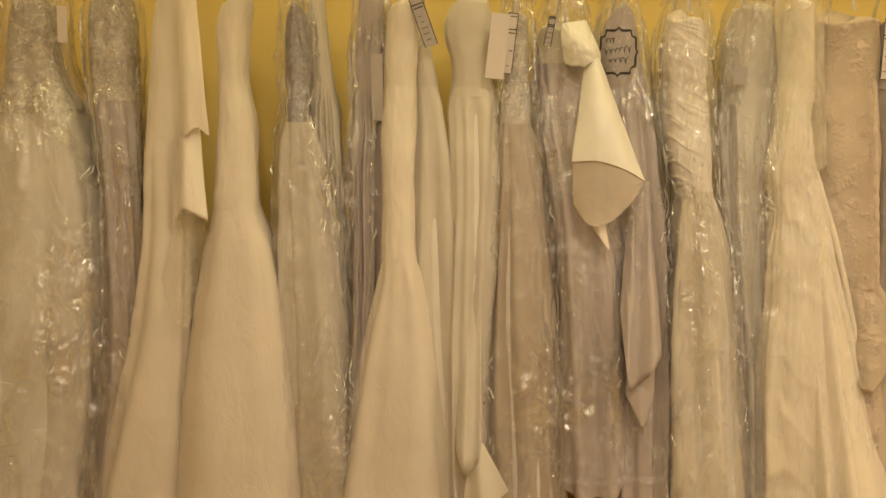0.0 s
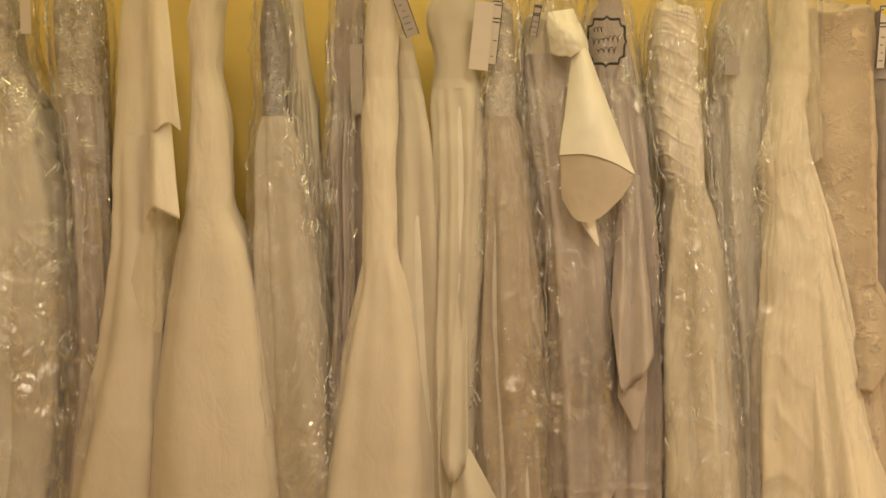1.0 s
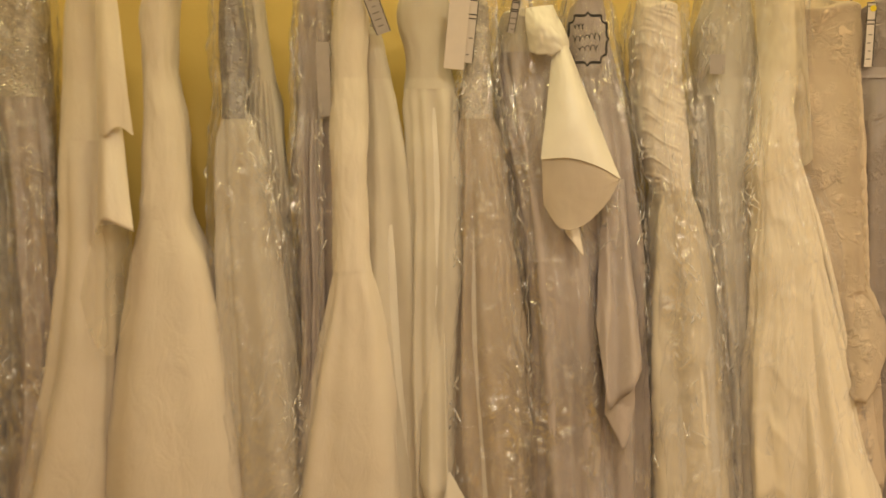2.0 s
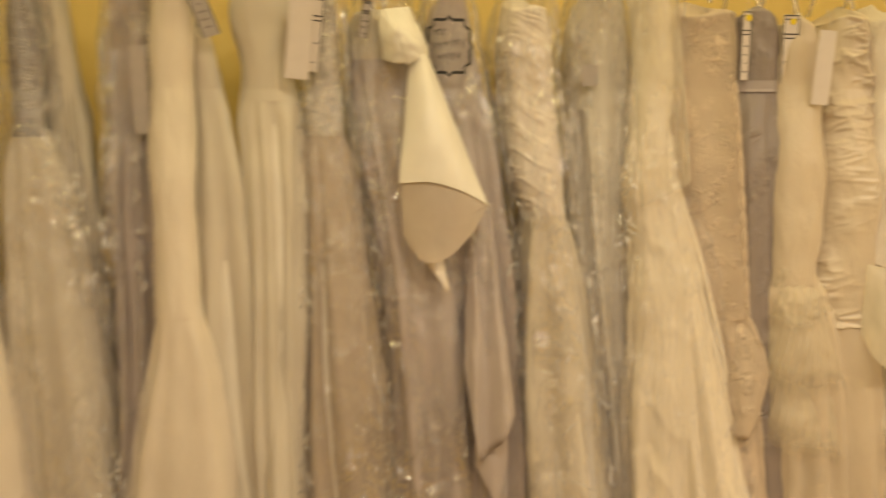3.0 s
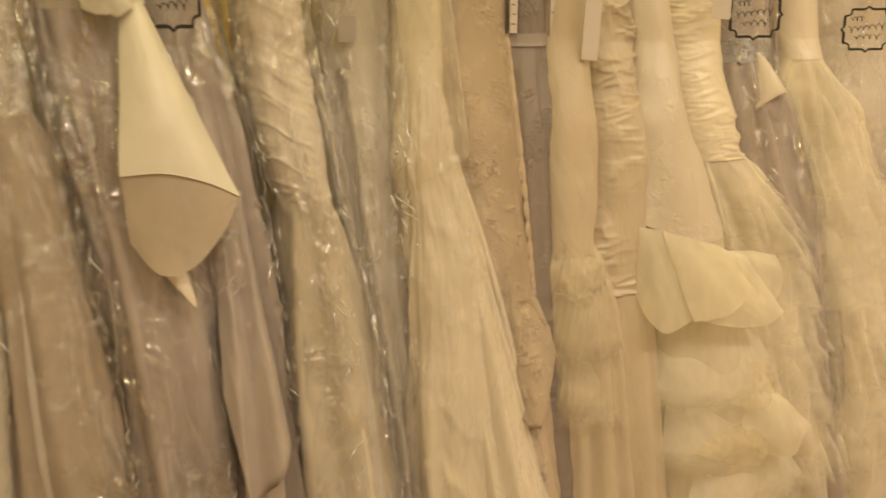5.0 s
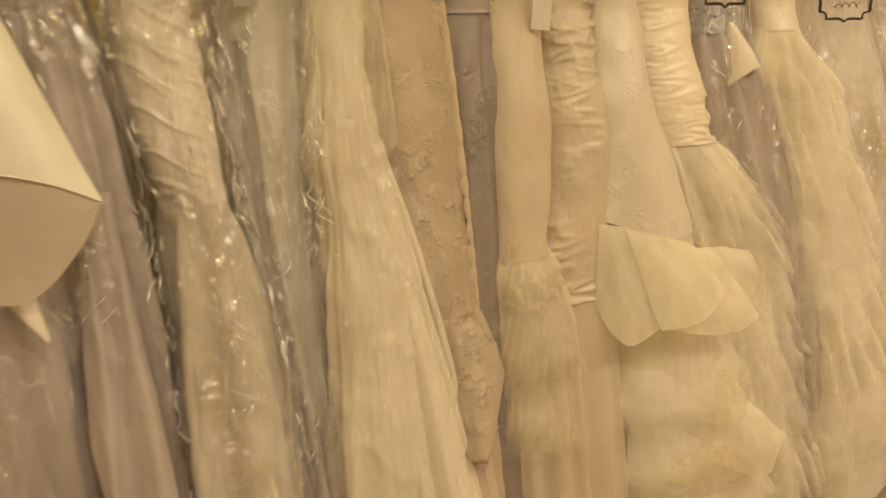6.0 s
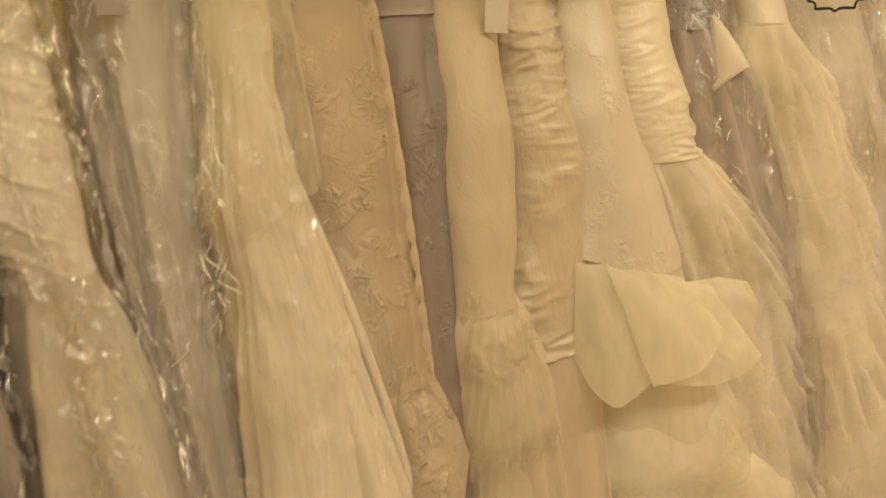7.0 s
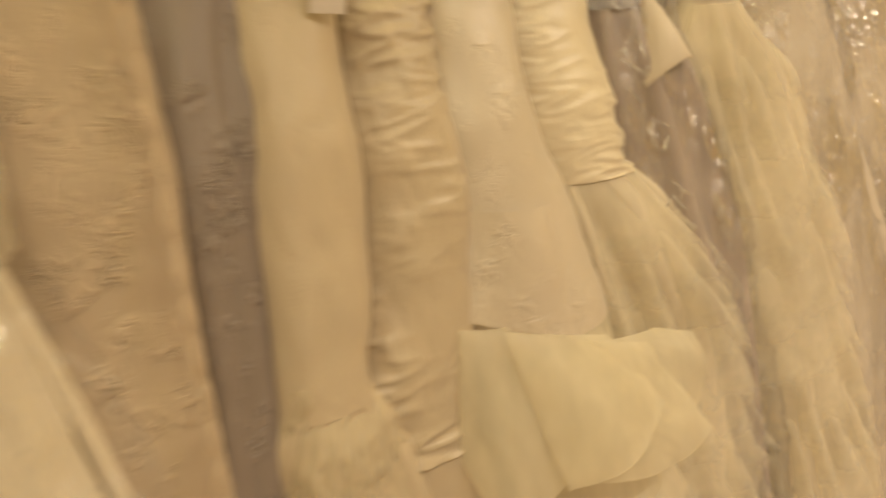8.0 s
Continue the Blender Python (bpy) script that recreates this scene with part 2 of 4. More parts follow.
def box_bm(x0, x1, y0, y1, z0, z1, bevel=0.0):
    bm = bmesh.new()
    bmesh.ops.create_cube(bm, size=1)
    bmesh.ops.transform(bm, matrix=Matrix.Translation(((x0 + x1) / 2, (y0 + y1) / 2, (z0 + z1) / 2)) @ Matrix.Diagonal((x1 - x0, y1 - y0, z1 - z0, 1)), verts=bm.verts)
    if bevel:
        bmesh.ops.bevel(bm, geom=bm.edges[:], offset=bevel, segments=2, affect="EDGES")
    return bm


def rod(name, points, radius, mat, parent=None, label="", sides=10):
    """A round bar along a line of points, as one mesh."""
    pts = [Vector(p) for p in points]
    verts, faces = [], []
    for i, p in enumerate(pts):
        d = (pts[min(i + 1, len(pts) - 1)] - pts[max(i - 1, 0)]).normalized()
        side = d.cross(Vector((0, 1, 0)))
        if side.length < 0.1:
            side = d.cross(Vector((1, 0, 0)))
        side.normalize()
        up = side.cross(d)
        for k in range(sides):
            a = 2 * math.pi * k / sides
            verts.append(p + radius * (math.cos(a) * side + math.sin(a) * up))
    for i in range(len(pts) - 1):
        for k in range(sides):
            a, b = i * sides + k, i * sides + (k + 1) % sides
            faces.append((a, b, b + sides, a + sides))
    faces.append(tuple(range(sides))[::-1])
    faces.append(tuple(range((len(pts) - 1) * sides, len(pts) * sides)))
    return mesh_object(name, verts, faces, mat, parent, label)


def smooth_line(xs, ys, q):
    """A smooth line without overshoot through the knots (rising xs)."""
    xs, ys, q = np.asarray(xs, float), np.asarray(ys, float), np.asarray(q, float)
    h = np.diff(xs)
    d = np.diff(ys) / h
    m = np.zeros_like(ys)
    m[0], m[-1] = d[0], d[-1]
    for i in range(1, len(xs) - 1):
        if d[i - 1] * d[i] > 0:
            m[i] = 2 * d[i - 1] * d[i] / (d[i - 1] + d[i])
    i = np.clip(np.searchsorted(xs, q) - 1, 0, len(h) - 1)
    t = np.clip((q - xs[i]) / h[i], 0, 1)
    return ys[i] * (1 + 2 * t) * (1 - t) ** 2 + h[i] * m[i] * t * (1 - t) ** 2 + ys[i + 1] * t * t * (3 - 2 * t) + h[i] * m[i + 1] * t * t * (t - 1)


def wobble(u, v, seed, octaves=4, fall=0.55):
    """Smooth irregular relief between about -1 and 1, from warped waves."""
    rng = np.random.RandomState(seed)
    out, amp, f = np.zeros_like(u), 1.0, 1.0
    a, b = u.copy(), v.copy()
    for _ in range(octaves):
        for _ in range(3):
            ang, ph = rng.uniform(0, 2 * math.pi), rng.uniform(0, 2 * math.pi)
            out = out + amp / 3 * np.sin(f * (a * math.cos(ang) + b * math.sin(ang)) + ph)
        a, b = a + 0.35 / f * np.sin(f * 1.3 * b + ph), b + 0.35 / f * np.sin(f * 1.7 * a + ph)
        f, amp = f * 1.9, amp * fall
    return out


FRONT_Z = (0.1, 0.5, 0.8, 1.0, 1.3, 1.5, 1.65, 1.8)
FRONT_Y = (2.46, 2.50, 2.54, 2.57, 2.63, 2.69, 2.71, 2.72)


def front(z):
    """How far out the row of gowns hangs at each height."""
    return np.interp(z, FRONT_Z, FRONT_Y)


def tube(name, knots, z0, z1, dy, mat, parent, label="", seed=0, folds=0, fold=0.0, fold_top=0.0, crumple=0.0, ruche=0.0, ruche_pitch=0.035,
         ruche_tilt=0.0, grow=0.0, square=2.4, cap=True, nu=96, nv=72, scallop=0.0, buttons=0.0, edge=0.003, crinkle=0.0, flare=0.0, crisp=False, hem_wave=0.0):
    """Cloth hanging as a flattened tube between two heights. knots: height, middle and width, downwards. folds run down and open towards the hem."""
    ks = sorted(knots)
    kz = [k[0] for k in ks]
    z = np.linspace(z1, z0, nv)
    if scallop:
        z = z.copy()
    cx, w = smooth_line(kz, [k[1] for k in ks], z), smooth_line(kz, [k[2] for k in ks], z) + 2 * grow
    w = w + 2 * flare * np.linspace(0, 1, nv)
    near = 0.4 * w + 0.01
    far = np.maximum(np.clip(0.20 + 0.9 * (w - 0.12), 0.15, 0.50) - near, 0.05) + grow
    fr = front(z) + dy - grow - flare * np.linspace(0, 1, nv)
    th = np.linspace(0, 2 * math.pi, nu, endpoint=False)
    T, Z = np.meshgrid(th, z)
    c, s = np.cos(T), np.sin(T)
    e = 2 / square
    W, NEAR, FAR, CX, FR = [np.repeat(a[:, None], nu, 1) for a in (w, near, far, cx, fr)]
    down = np.clip((z1 - Z) / max(0.05, z1 - z0), 0, 1)
    rng = np.random.RandomState(seed + 7)
    off = np.zeros_like(T)
    if folds:
        Tw = T + 0.16 * wobble(T * 1.5, Z * 3, seed + 1, 2)
        for j in range(6):
            k = max(2, int(round(folds * rng.uniform(0.35, 1.7))))
            wave = np.sin(k * Tw + rng.uniform(0, 6.28) + rng.uniform(-3, 3) * Z)
            wave = 1 - 2 * np.abs(wave) ** 0.8 if crisp and j % 2 else wave
            off += rng.uniform(0.12, 0.5) * wave * np.clip(0.35 + 0.65 * np.sin(T * rng.randint(1, 4) + rng.uniform(0, 6.28) + rng.uniform(-2, 2) * Z), 0, 1)
        off *= 2.2 * (fold_top + (fold - fold_top) * down ** 0.55)
    if crumple:
        off += crumple * wobble(T * 3 + 2, Z * 14, seed + 3, 4)
    if crinkle:
        off += crinkle * ((1 - np.abs(wobble(T * 5, Z * 17, seed + 11, 3))) ** 5 - 0.3)
        off += 0.7 * crinkle * ((1 - np.abs(wobble(T * 9 + 3, Z * 9, seed + 13, 3))) ** 5 - 0.3)
    if edge:
        off += edge * wobble(T * 1.2, Z * 22, seed + 9, 3) * (np.abs(c) > 0.3) * np.abs(c)
    off *= np.clip((z1 - Z) / 0.05, 0, 1) * np.clip((Z - z0) / 0.03 if cap else Z * 0 + 1, 0, 1)
    if ruche:
        X = CX + c * W / 2
        w = wobble(T * 1.6, (Z + ruche_tilt * (X - CX)) / ruche_pitch * 1.9, seed + 5, 4, 0.6)
        off += ruche * (1.8 * (1 - np.clip(np.abs(w) * 1.3, 0, 1)) ** 2 - 0.6) * np.clip(0.6 + 0.7 * wobble(T * 1.5, Z * 9, seed + 6, 2), 0.1, 1.2)
    if buttons:
        off += buttons * np.abs(np.sin(Z / 0.014 * math.pi)) * (np.abs(T - math.pi) < 0.10)
    if scallop:
        off += scallop * np.abs(np.sin(Z / 0.045 * math.pi + 1.5 * wobble(T, Z * 10, seed, 2))) * (np.abs(c) > 0.9)
    shrink = np.ones_like(Z)
    if cap:
        top = np.clip((z1 - Z) / 0.016, 0, 1)
        shrink = np.sqrt(np.clip(1 - (1 - top) ** 2, 0.02, 1))
    X = CX + np.sign(c) * np.abs(c) ** e * (W / 2) * shrink + off * c
    Y = FR + NEAR - np.sign(s) * np.abs(s) ** e * np.where(s > 0, NEAR, FAR) * (0.35 + 0.65 * shrink) - off * s
    if cap:
        pa, pb = rng.uniform(0, 6.28, 2)
        Z = Z + np.exp(-(z1 - Z) / 0.06) * (0.016 * np.sin(T + pa) + 0.012 * np.sin(2 * T + pb) - 0.012)
    if hem_wave:
        Z = Z + hem_wave * down ** 3 * wobble(T * 3, T * 0 + 1.0, seed + 15, 2)
    verts = np.stack([X, Y, Z], -1).reshape(-1, 3).tolist()
    faces = []
    for i in range(nv - 1):
        for j in range(nu):
            a, b = i * nu + j, i * nu + (j + 1) % nu
            faces.append((a, b, b + nu, a + nu))
    if cap:
        faces.append(tuple(range(nu))[::-1])
    return mesh_object(name, verts, faces, mat, parent, label)


GOWNS = "gowns hanging on the rail"
RAIL_Y, RAIL_Z = 2.83, 1.99


def gown(label, knots, dy=0.0):
    """The empty that carries a gown's parts, at the foot of its hem."""
    ob = new("wedding_gown")
    ob.empty_display_size = 0.05
    tagged(ob, label, "gown", GOWNS)
    return ob


def simple_gown(label, knots, dy, waist, bodice, skirt, seed, hem=-0.10, bodice_kw=None, skirt_kw=None):
    g = gown(label, knots, dy)
    bk = dict(crumple=0.0025, nv=64, seed=seed)
    bk.update(bodice_kw or {})
    sk = dict(folds=9, fold=0.016, fold_top=0.004, crumple=0.002, cap=False, nu=112, nv=84, seed=seed + 50)
    sk.update(skirt_kw or {})
    tube("bodice", knots, waist - 0.002, knots[0][0], dy, bodice, g, **bk)
    tube("skirt", knots, hem, waist + 0.002, dy + 0.0008, skirt, g, **sk)
    if skirt in (tulle, tulle_white, tulle_tan, chiffon, organza):
        tube("underskirt", knots, hem, waist + 0.002, dy + 0.002, lining_cloth, g, cap=False, folds=6, fold=0.008, grow=-0.012, nu=64, nv=50, seed=seed + 90)
    hanger(knots[0][1], knots[0][0] - 0.02)
    return g


def hanger(x, z):
    """A clear plastic hanger with a steel hook over the rail, its arms pointing out from the wall."""
    h = new("coat_hanger")
    h.empty_display_size = 0.05
    tagged(h, "clear plastic hanger with a steel hook on the rail", "hanger", "hangers on the rail")
    hook = [(x, RAIL_Y + 0.020 * math.sin(a), RAIL_Z + 0.004 + 0.020 * math.cos(a)) for a in np.linspace(-1.6, 1.57, 10)]
    hook += [(x, RAIL_Y + 0.012, RAIL_Z - 0.035), (x, RAIL_Y, RAIL_Z - 0.055), (x, RAIL_Y, RAIL_Z - 0.11)]
    rod("hook", hook, 0.0022, steel, h, sides=8)
    top = RAIL_Z - 0.10
    low = min(z + 0.02, top - 0.02)
    arm = [(x, RAIL_Y - 0.10, low), (x, RAIL_Y - 0.075, low + 0.3 * (top - low)), (x, RAIL_Y - 0.03, top - 0.005), (x, RAIL_Y, top),
           (x, RAIL_Y + 0.03, top - 0.005), (x, RAIL_Y + 0.075, low + 0.3 * (top - low)), (x, RAIL_Y + 0.10, low)]
    rod("arm", arm, 0.006, clear_plastic, h, sides=8)
    return h


def film_creases(knots, z0, z1, dy, grow, parent, seed, count, bands=None):
    """Sharp little ridges where the film is folded, in trains that run down the bag, bent in and out so that they catch the lamps here and there."""
    ks = sorted(knots)
    kz = [k[0] for k in ks]
    rng = np.random.RandomState(seed + 400)
    if bands is None:
        bands = rng.uniform(0.12, 0.88, 5) * math.pi
        bands[0], bands[1] = 0.10 * math.pi, 0.92 * math.pi
    middles = rng.uniform(z0 + 0.1, z1 - 0.05, 7)
    verts, faces, sides = [], [], 8
    for i in range(count):
        long_one = i < 5
        n = 46 if long_one else rng.randint(7, 12)
        size = rng.uniform(0.22, 0.5) if long_one else rng.uniform(0.010, 0.042)
        zc = rng.uniform(z0 + 0.25, z1 - 0.2) if long_one else rng.choice(middles) + rng.normal(0, 0.075)
        t0 = bands[i % 5] + rng.normal(0, 0.10)
        lean = rng.normal(0, 0.12 if long_one else 0.8)
        f = np.linspace(-0.5, 0.5, n)
        z = np.clip(zc + f * size, z0, z1)
        cx, w = smooth_line(kz, [k[1] for k in ks], z), smooth_line(kz, [k[2] for k in ks], z) + 2 * grow
        th = np.clip(t0 + lean * f * size / 0.12 + 0.05 * wobble(f * size * 60, f * 0, seed + i, 3), 0.03, 3.11)
        c, s_ = np.cos(th), np.sin(th)
        e = 2 / 2.2
        x = cx + np.sign(c) * np.abs(c) ** e * w / 2 + 0.0035 * wobble(f * size * 150, f * 0 + 1, seed + i + 7, 3)
        near = 0.4 * w + 0.01
        y = front(z) + dy - grow + near - np.abs(s_) ** e * near - 0.004 - 0.0042 * wobble(f * size * 170, f * 0 + 2, seed + i + 3, 3)
        r = (0.0009 if long_one else rng.uniform(0.0015, 0.0031)) * np.sin(math.pi * (f * 0.94 + 0.5)) ** 0.5
        base = len(verts)
        for k in range(n):
            for q in range(sides):
                a = 2 * math.pi * q / sides
                verts.append((x[k] + r[k] * math.cos(a), y[k] + r[k] * math.sin(a), z[k]))
        for k in range(n - 1):
            for q in range(sides):
                a, b = base + k * sides + q, base + k * sides + (q + 1) % sides
                faces.append((a, b, b + sides, a + sides))
    return tagged(mesh_object("film_creases", verts, faces, film_ridge, parent, "sharp bright creases in the film"), kind="stuff")


def garment_bag(knots, dy, label, seed, hem=0.25, grow=0.012, mat=None, crumple=0.007, top=1.83, creases=95, bands=None, low=0.3):
    """A clear film bag drawn over a gown, gathered at the hanger's neck."""
    ks = sorted(knots)
    zt = ks[-1][0]
    k2 = [k for k in ks if k[0] > hem - 0.3]
    if zt < top - 0.03:
        k2 = k2 + [(top, ks[-1][1], 0.03)]
    ob = new("garment_bag")
    ob.empty_display_size = 0.05
    tagged(ob, label, "garment bag", "clear bags over the gowns")
    zn = zt + 0.02 if zt < top - 0.03 else zt + 0.01
    kw = dict(seed=seed, folds=6, fold_top=0.006, crumple=crumple * 0.7, crinkle=0.009, grow=grow + 0.008, square=2.2, cap=False)
    tube("film_hem", k2, hem, hem + 0.02, dy, mat or film_thick, ob, "doubled hem of the bag", fold=0.012, nu=80, nv=5, **kw)
    tube("film_body", k2, hem + 0.021, zn, dy, mat or film, ob, fold=0.012, nu=190, nv=230, **kw)
    film_creases(k2, max(hem, low) + 0.03, zn - 0.03, dy, grow + 0.008, ob, seed, creases, bands)
    if zt < top - 0.03:
        tube("film_neck", k2, zn + 0.002, top, dy, mat or film, ob, "gathered neck of the bag", fold=0.01, nu=80, nv=24, **kw)
    return ob


def sheet(name, P, mat, parent, label, thick, rim):
    n, m = P.shape[0], P.shape[1]
    back = P + np.array([0, thick, 0])
    verts = np.concatenate([P.reshape(-1, 3), back.reshape(-1, 3)]).tolist() if thick else P.reshape(-1, 3).tolist()
    N, faces = n * m, []
    for i in range(n - 1):
        for j in range(m - 1):
            a = i * m + j
            faces.append((a, a + m, a + m + 1, a + 1))
            if thick:
                faces.append((a + N, a + 1 + N, a + m + 1 + N, a + m + N))
    ids = list(range(m)) + [i * m + m - 1 for i in range(1, n)] + [(n - 1) * m + j for j in range(m - 2, -1, -1)] + [i * m for i in range(n - 2, 0, -1)]
    for a, b in zip(ids, ids[1:] + ids[:1]):
        if thick:
            faces.append((a, b, b + N, a + N))
    ob = mesh_object(name, verts, faces, mat, parent, label)
    if rim:
        rod("hem_piping", [Vector(P[n - 1, j]) for j in range(m)], rim, mat, ob, sides=6)
    return ob


def through_points(points, u):
    """A rounded line through a few points (Catmull-Rom)."""
    p = np.array(points, float)
    p = np.vstack([2 * p[0] - p[1], p, 2 * p[-1] - p[-2]])
    t = np.asarray(u) * (len(points) - 1)
    i = np.clip(t.astype(int), 0, len(points) - 2)
    f = (t - i)[:, None]
    a, b, c, d = p[i], p[i + 1], p[i + 2], p[i + 3]
    return 0.5 * (2 * b + (c - a) * f + (2 * a - 5 * b + 4 * c - d) * f ** 2 + (3 * b - a - 3 * c + d) * f ** 3)


def fan(name, a0, a1, edge, mat, parent, label="", bulge=0.03, waves=0, wave=0.0, crumple=0.0, seed=0, n=26, m=36, thick=0.002, rim=0.0, ragged=0.0, top=None, round_=(0.12, 0.82)):
    """A flounce of cloth that spreads from a short upper edge a0-a1 to a free lower edge, which runs smoothly through a few points."""
    e = np.array(edge, float)
    if mat in (organza, organza_fine, shaded_organza, tulle_mid, veil_net):
        thick = 0.0
    u = np.linspace(0, 1, m)
    low = through_points(e, u)
    high = np.outer(1 - u, a0) + np.outer(u, a1)
    if top:
        high = through_points(top, u)
    v = np.linspace(0, 1, n)[:, None, None]
    P = high[None] * (1 - v) + low[None] * v
    V, U = np.repeat(v[..., 0], m, 1), np.repeat(u[None], n, 0)
    P[..., 1] -= bulge * np.sin(math.pi * U) ** 0.8 * np.sin(math.pi * (round_[0] + (round_[1] - round_[0]) * V))
    ph = np.random.RandomState(seed).uniform(0, 6.28)
    if waves:
        P[..., 1] += wave * V * np.sin(U * waves * 2 * math.pi + ph + 0.9 * np.sin(3.1 * U + ph))
        P[..., 2] += 0.4 * wave * V ** 2 * np.cos(U * waves * 2 * math.pi + ph)
    if crumple:
        P[..., 1] += crumple * wobble(U * 6, V * 6, seed + 2, 4)
        P[..., 0] += 0.5 * crumple * wobble(U * 6, V * 6, seed + 4, 3)
    if ragged:
        P[..., 2] += ragged * V ** 3 * wobble(U * 14, V * 2, seed + 6, 4)
    return sheet(name, P, mat, parent, label, thick, rim)


def scalloped_trim(points, width, mat, parent, label, seed, pitch=0.047):
    """A narrow applique border along a line, with a scalloped outer edge."""
    n, m = 170, 7
    line = through_points(points, np.linspace(0, 1, n))
    run = np.concatenate([[0], np.cumsum(np.linalg.norm(np.diff(line, axis=0), axis=1))])
    lobe = np.abs(np.sin(run / pitch * math.pi + 1.6 * wobble(run * 14, run * 0, seed, 3))) ** 0.8
    reach = width * (0.45 + 0.55 * lobe) * (1 + 0.25 * wobble(run * 30, run * 0 + 1, seed + 1, 3))
    v = np.linspace(0, 1, m)
    P = np.repeat(line[:, None], m, 1)
    P[..., 0] += (v[None] - 0.75) * reach[:, None]
    P[..., 1] -= 0.003 * np.sin(math.pi * v)[None] * (0.7 + 0.5 * lobe[:, None]) + 0.002
    return sheet("scalloped_trim", P, mat, parent, label, 0.0, 0)


def thin_out(ob, rows, start=0.45, power=1.3):
    """Thins the cloth towards its hem: 0 is whole, 1 is bare net."""
    n = len(ob.data.vertices)
    down = np.repeat(np.linspace(0, 1, rows), n // rows)
    values = np.clip((down - start) / (1 - start), 0, 1) ** power
    ob.data.attributes.new("thin", "FLOAT", "POINT").data.foreach_set("value", values.astype(np.float32))
    return ob


def tulle_tiers(knots, dy, top, bottom, count, parent, seed):
    """Overlapping tiers of tulle round a skirt, each flaring a little past the one below, with uneven floating hems that thin out."""
    for i in reversed(range(count)):
        z1 = top - (top - bottom) * (i / count) ** 1.1
        tall = (top - bottom) / count * 2.2
        thin_out(tube("tulle_tier", knots, z1 - tall, z1, dy, tulle_mid, parent, seed=seed + 17 * i, folds=12 + i, fold=0.020, fold_top=0.006, crumple=0.006, edge=0.016,
                      flare=0.022 + 0.006 * (i % 3), hem_wave=0.06, cap=False, nu=150, nv=30), 30, 0.15, 0.8)


def hang_tag(top, bottom, width, label, card, print_bars=0, dot=False, yaw=0.0):
    """A paper tag on a short string."""
    t, b = Vector(top), Vector(bottom)
    h = (t - b).length
    tag = new("hang_tag")
    tag.empty_display_size = 0.03
    tagged(tag, label, "tag", "paper tags on the gowns")
    lean = math.degrees(math.atan2(t.x - b.x, t.z - b.z))
    tag.matrix_world = Matrix.Translation(b) @ pose(0, 0, 0, 0, lean, 0) @ pose(0, 0, 0, 0, 0, yaw)
    part("card", box_bm(-width / 2, width / 2, 0, 0.0012, 0, h, 0.0004), card, tag)
    rod("string", [(0, 0.0006, h - 0.006), (0.004, 0.006, h + 0.03), (0, 0.03, h + 0.06)], 0.0007, card_white, tag, sides=6)
    if print_bars:
        rng = random.Random(int(1000 * width) + print_bars)
        for i in range(print_bars):
            z = h * (0.12 + 0.5 * i / print_bars)
            w = width * rng.uniform(0.2, 0.7)
            bm = bmesh.new()
            bmesh.ops.create_cube(bm, size=1, matrix=Matrix.Translation((rng.uniform(-0.12, 0.12) * width, -0.0004, z)) @ Matrix.Diagonal((w, 0.0006, 0.0035, 1)))
            part("print_bar", bm, ink_grey, tag)
        bm = bmesh.new()
        for x in (-0.46, 0.46):
            bmesh.ops.create_cube(bm, size=1, matrix=Matrix.Translation((x * width, -0.0004, h * 0.5)) @ Matrix.Diagonal((0.0022, 0.0006, h * 0.98, 1)))
        for z, k in ((0.985, 1), (0.72, 1), (0.66, 0.8), (0.93, 0.8)):
            bmesh.ops.create_cube(bm, size=1, matrix=Matrix.Translation((0, -0.0005, h * z)) @ Matrix.Diagonal((width * 0.93 * k, 0.0006, 0.003, 1)))
        part("printed_border", bm, ink, tag, "black printed border")
    if dot:
        bm = bmesh.new()
        bmesh.ops.create_cone(bm, cap_ends=True, segments=20, radius1=0.009, radius2=0.009, depth=0.0008, matrix=Matrix.Translation((0.004, -0.001, h * 0.90)) @ pose(0, 0, 0, 90))
        part("sticker", bm, yellow_dot, tag, "round yellow sticker")
    return tag


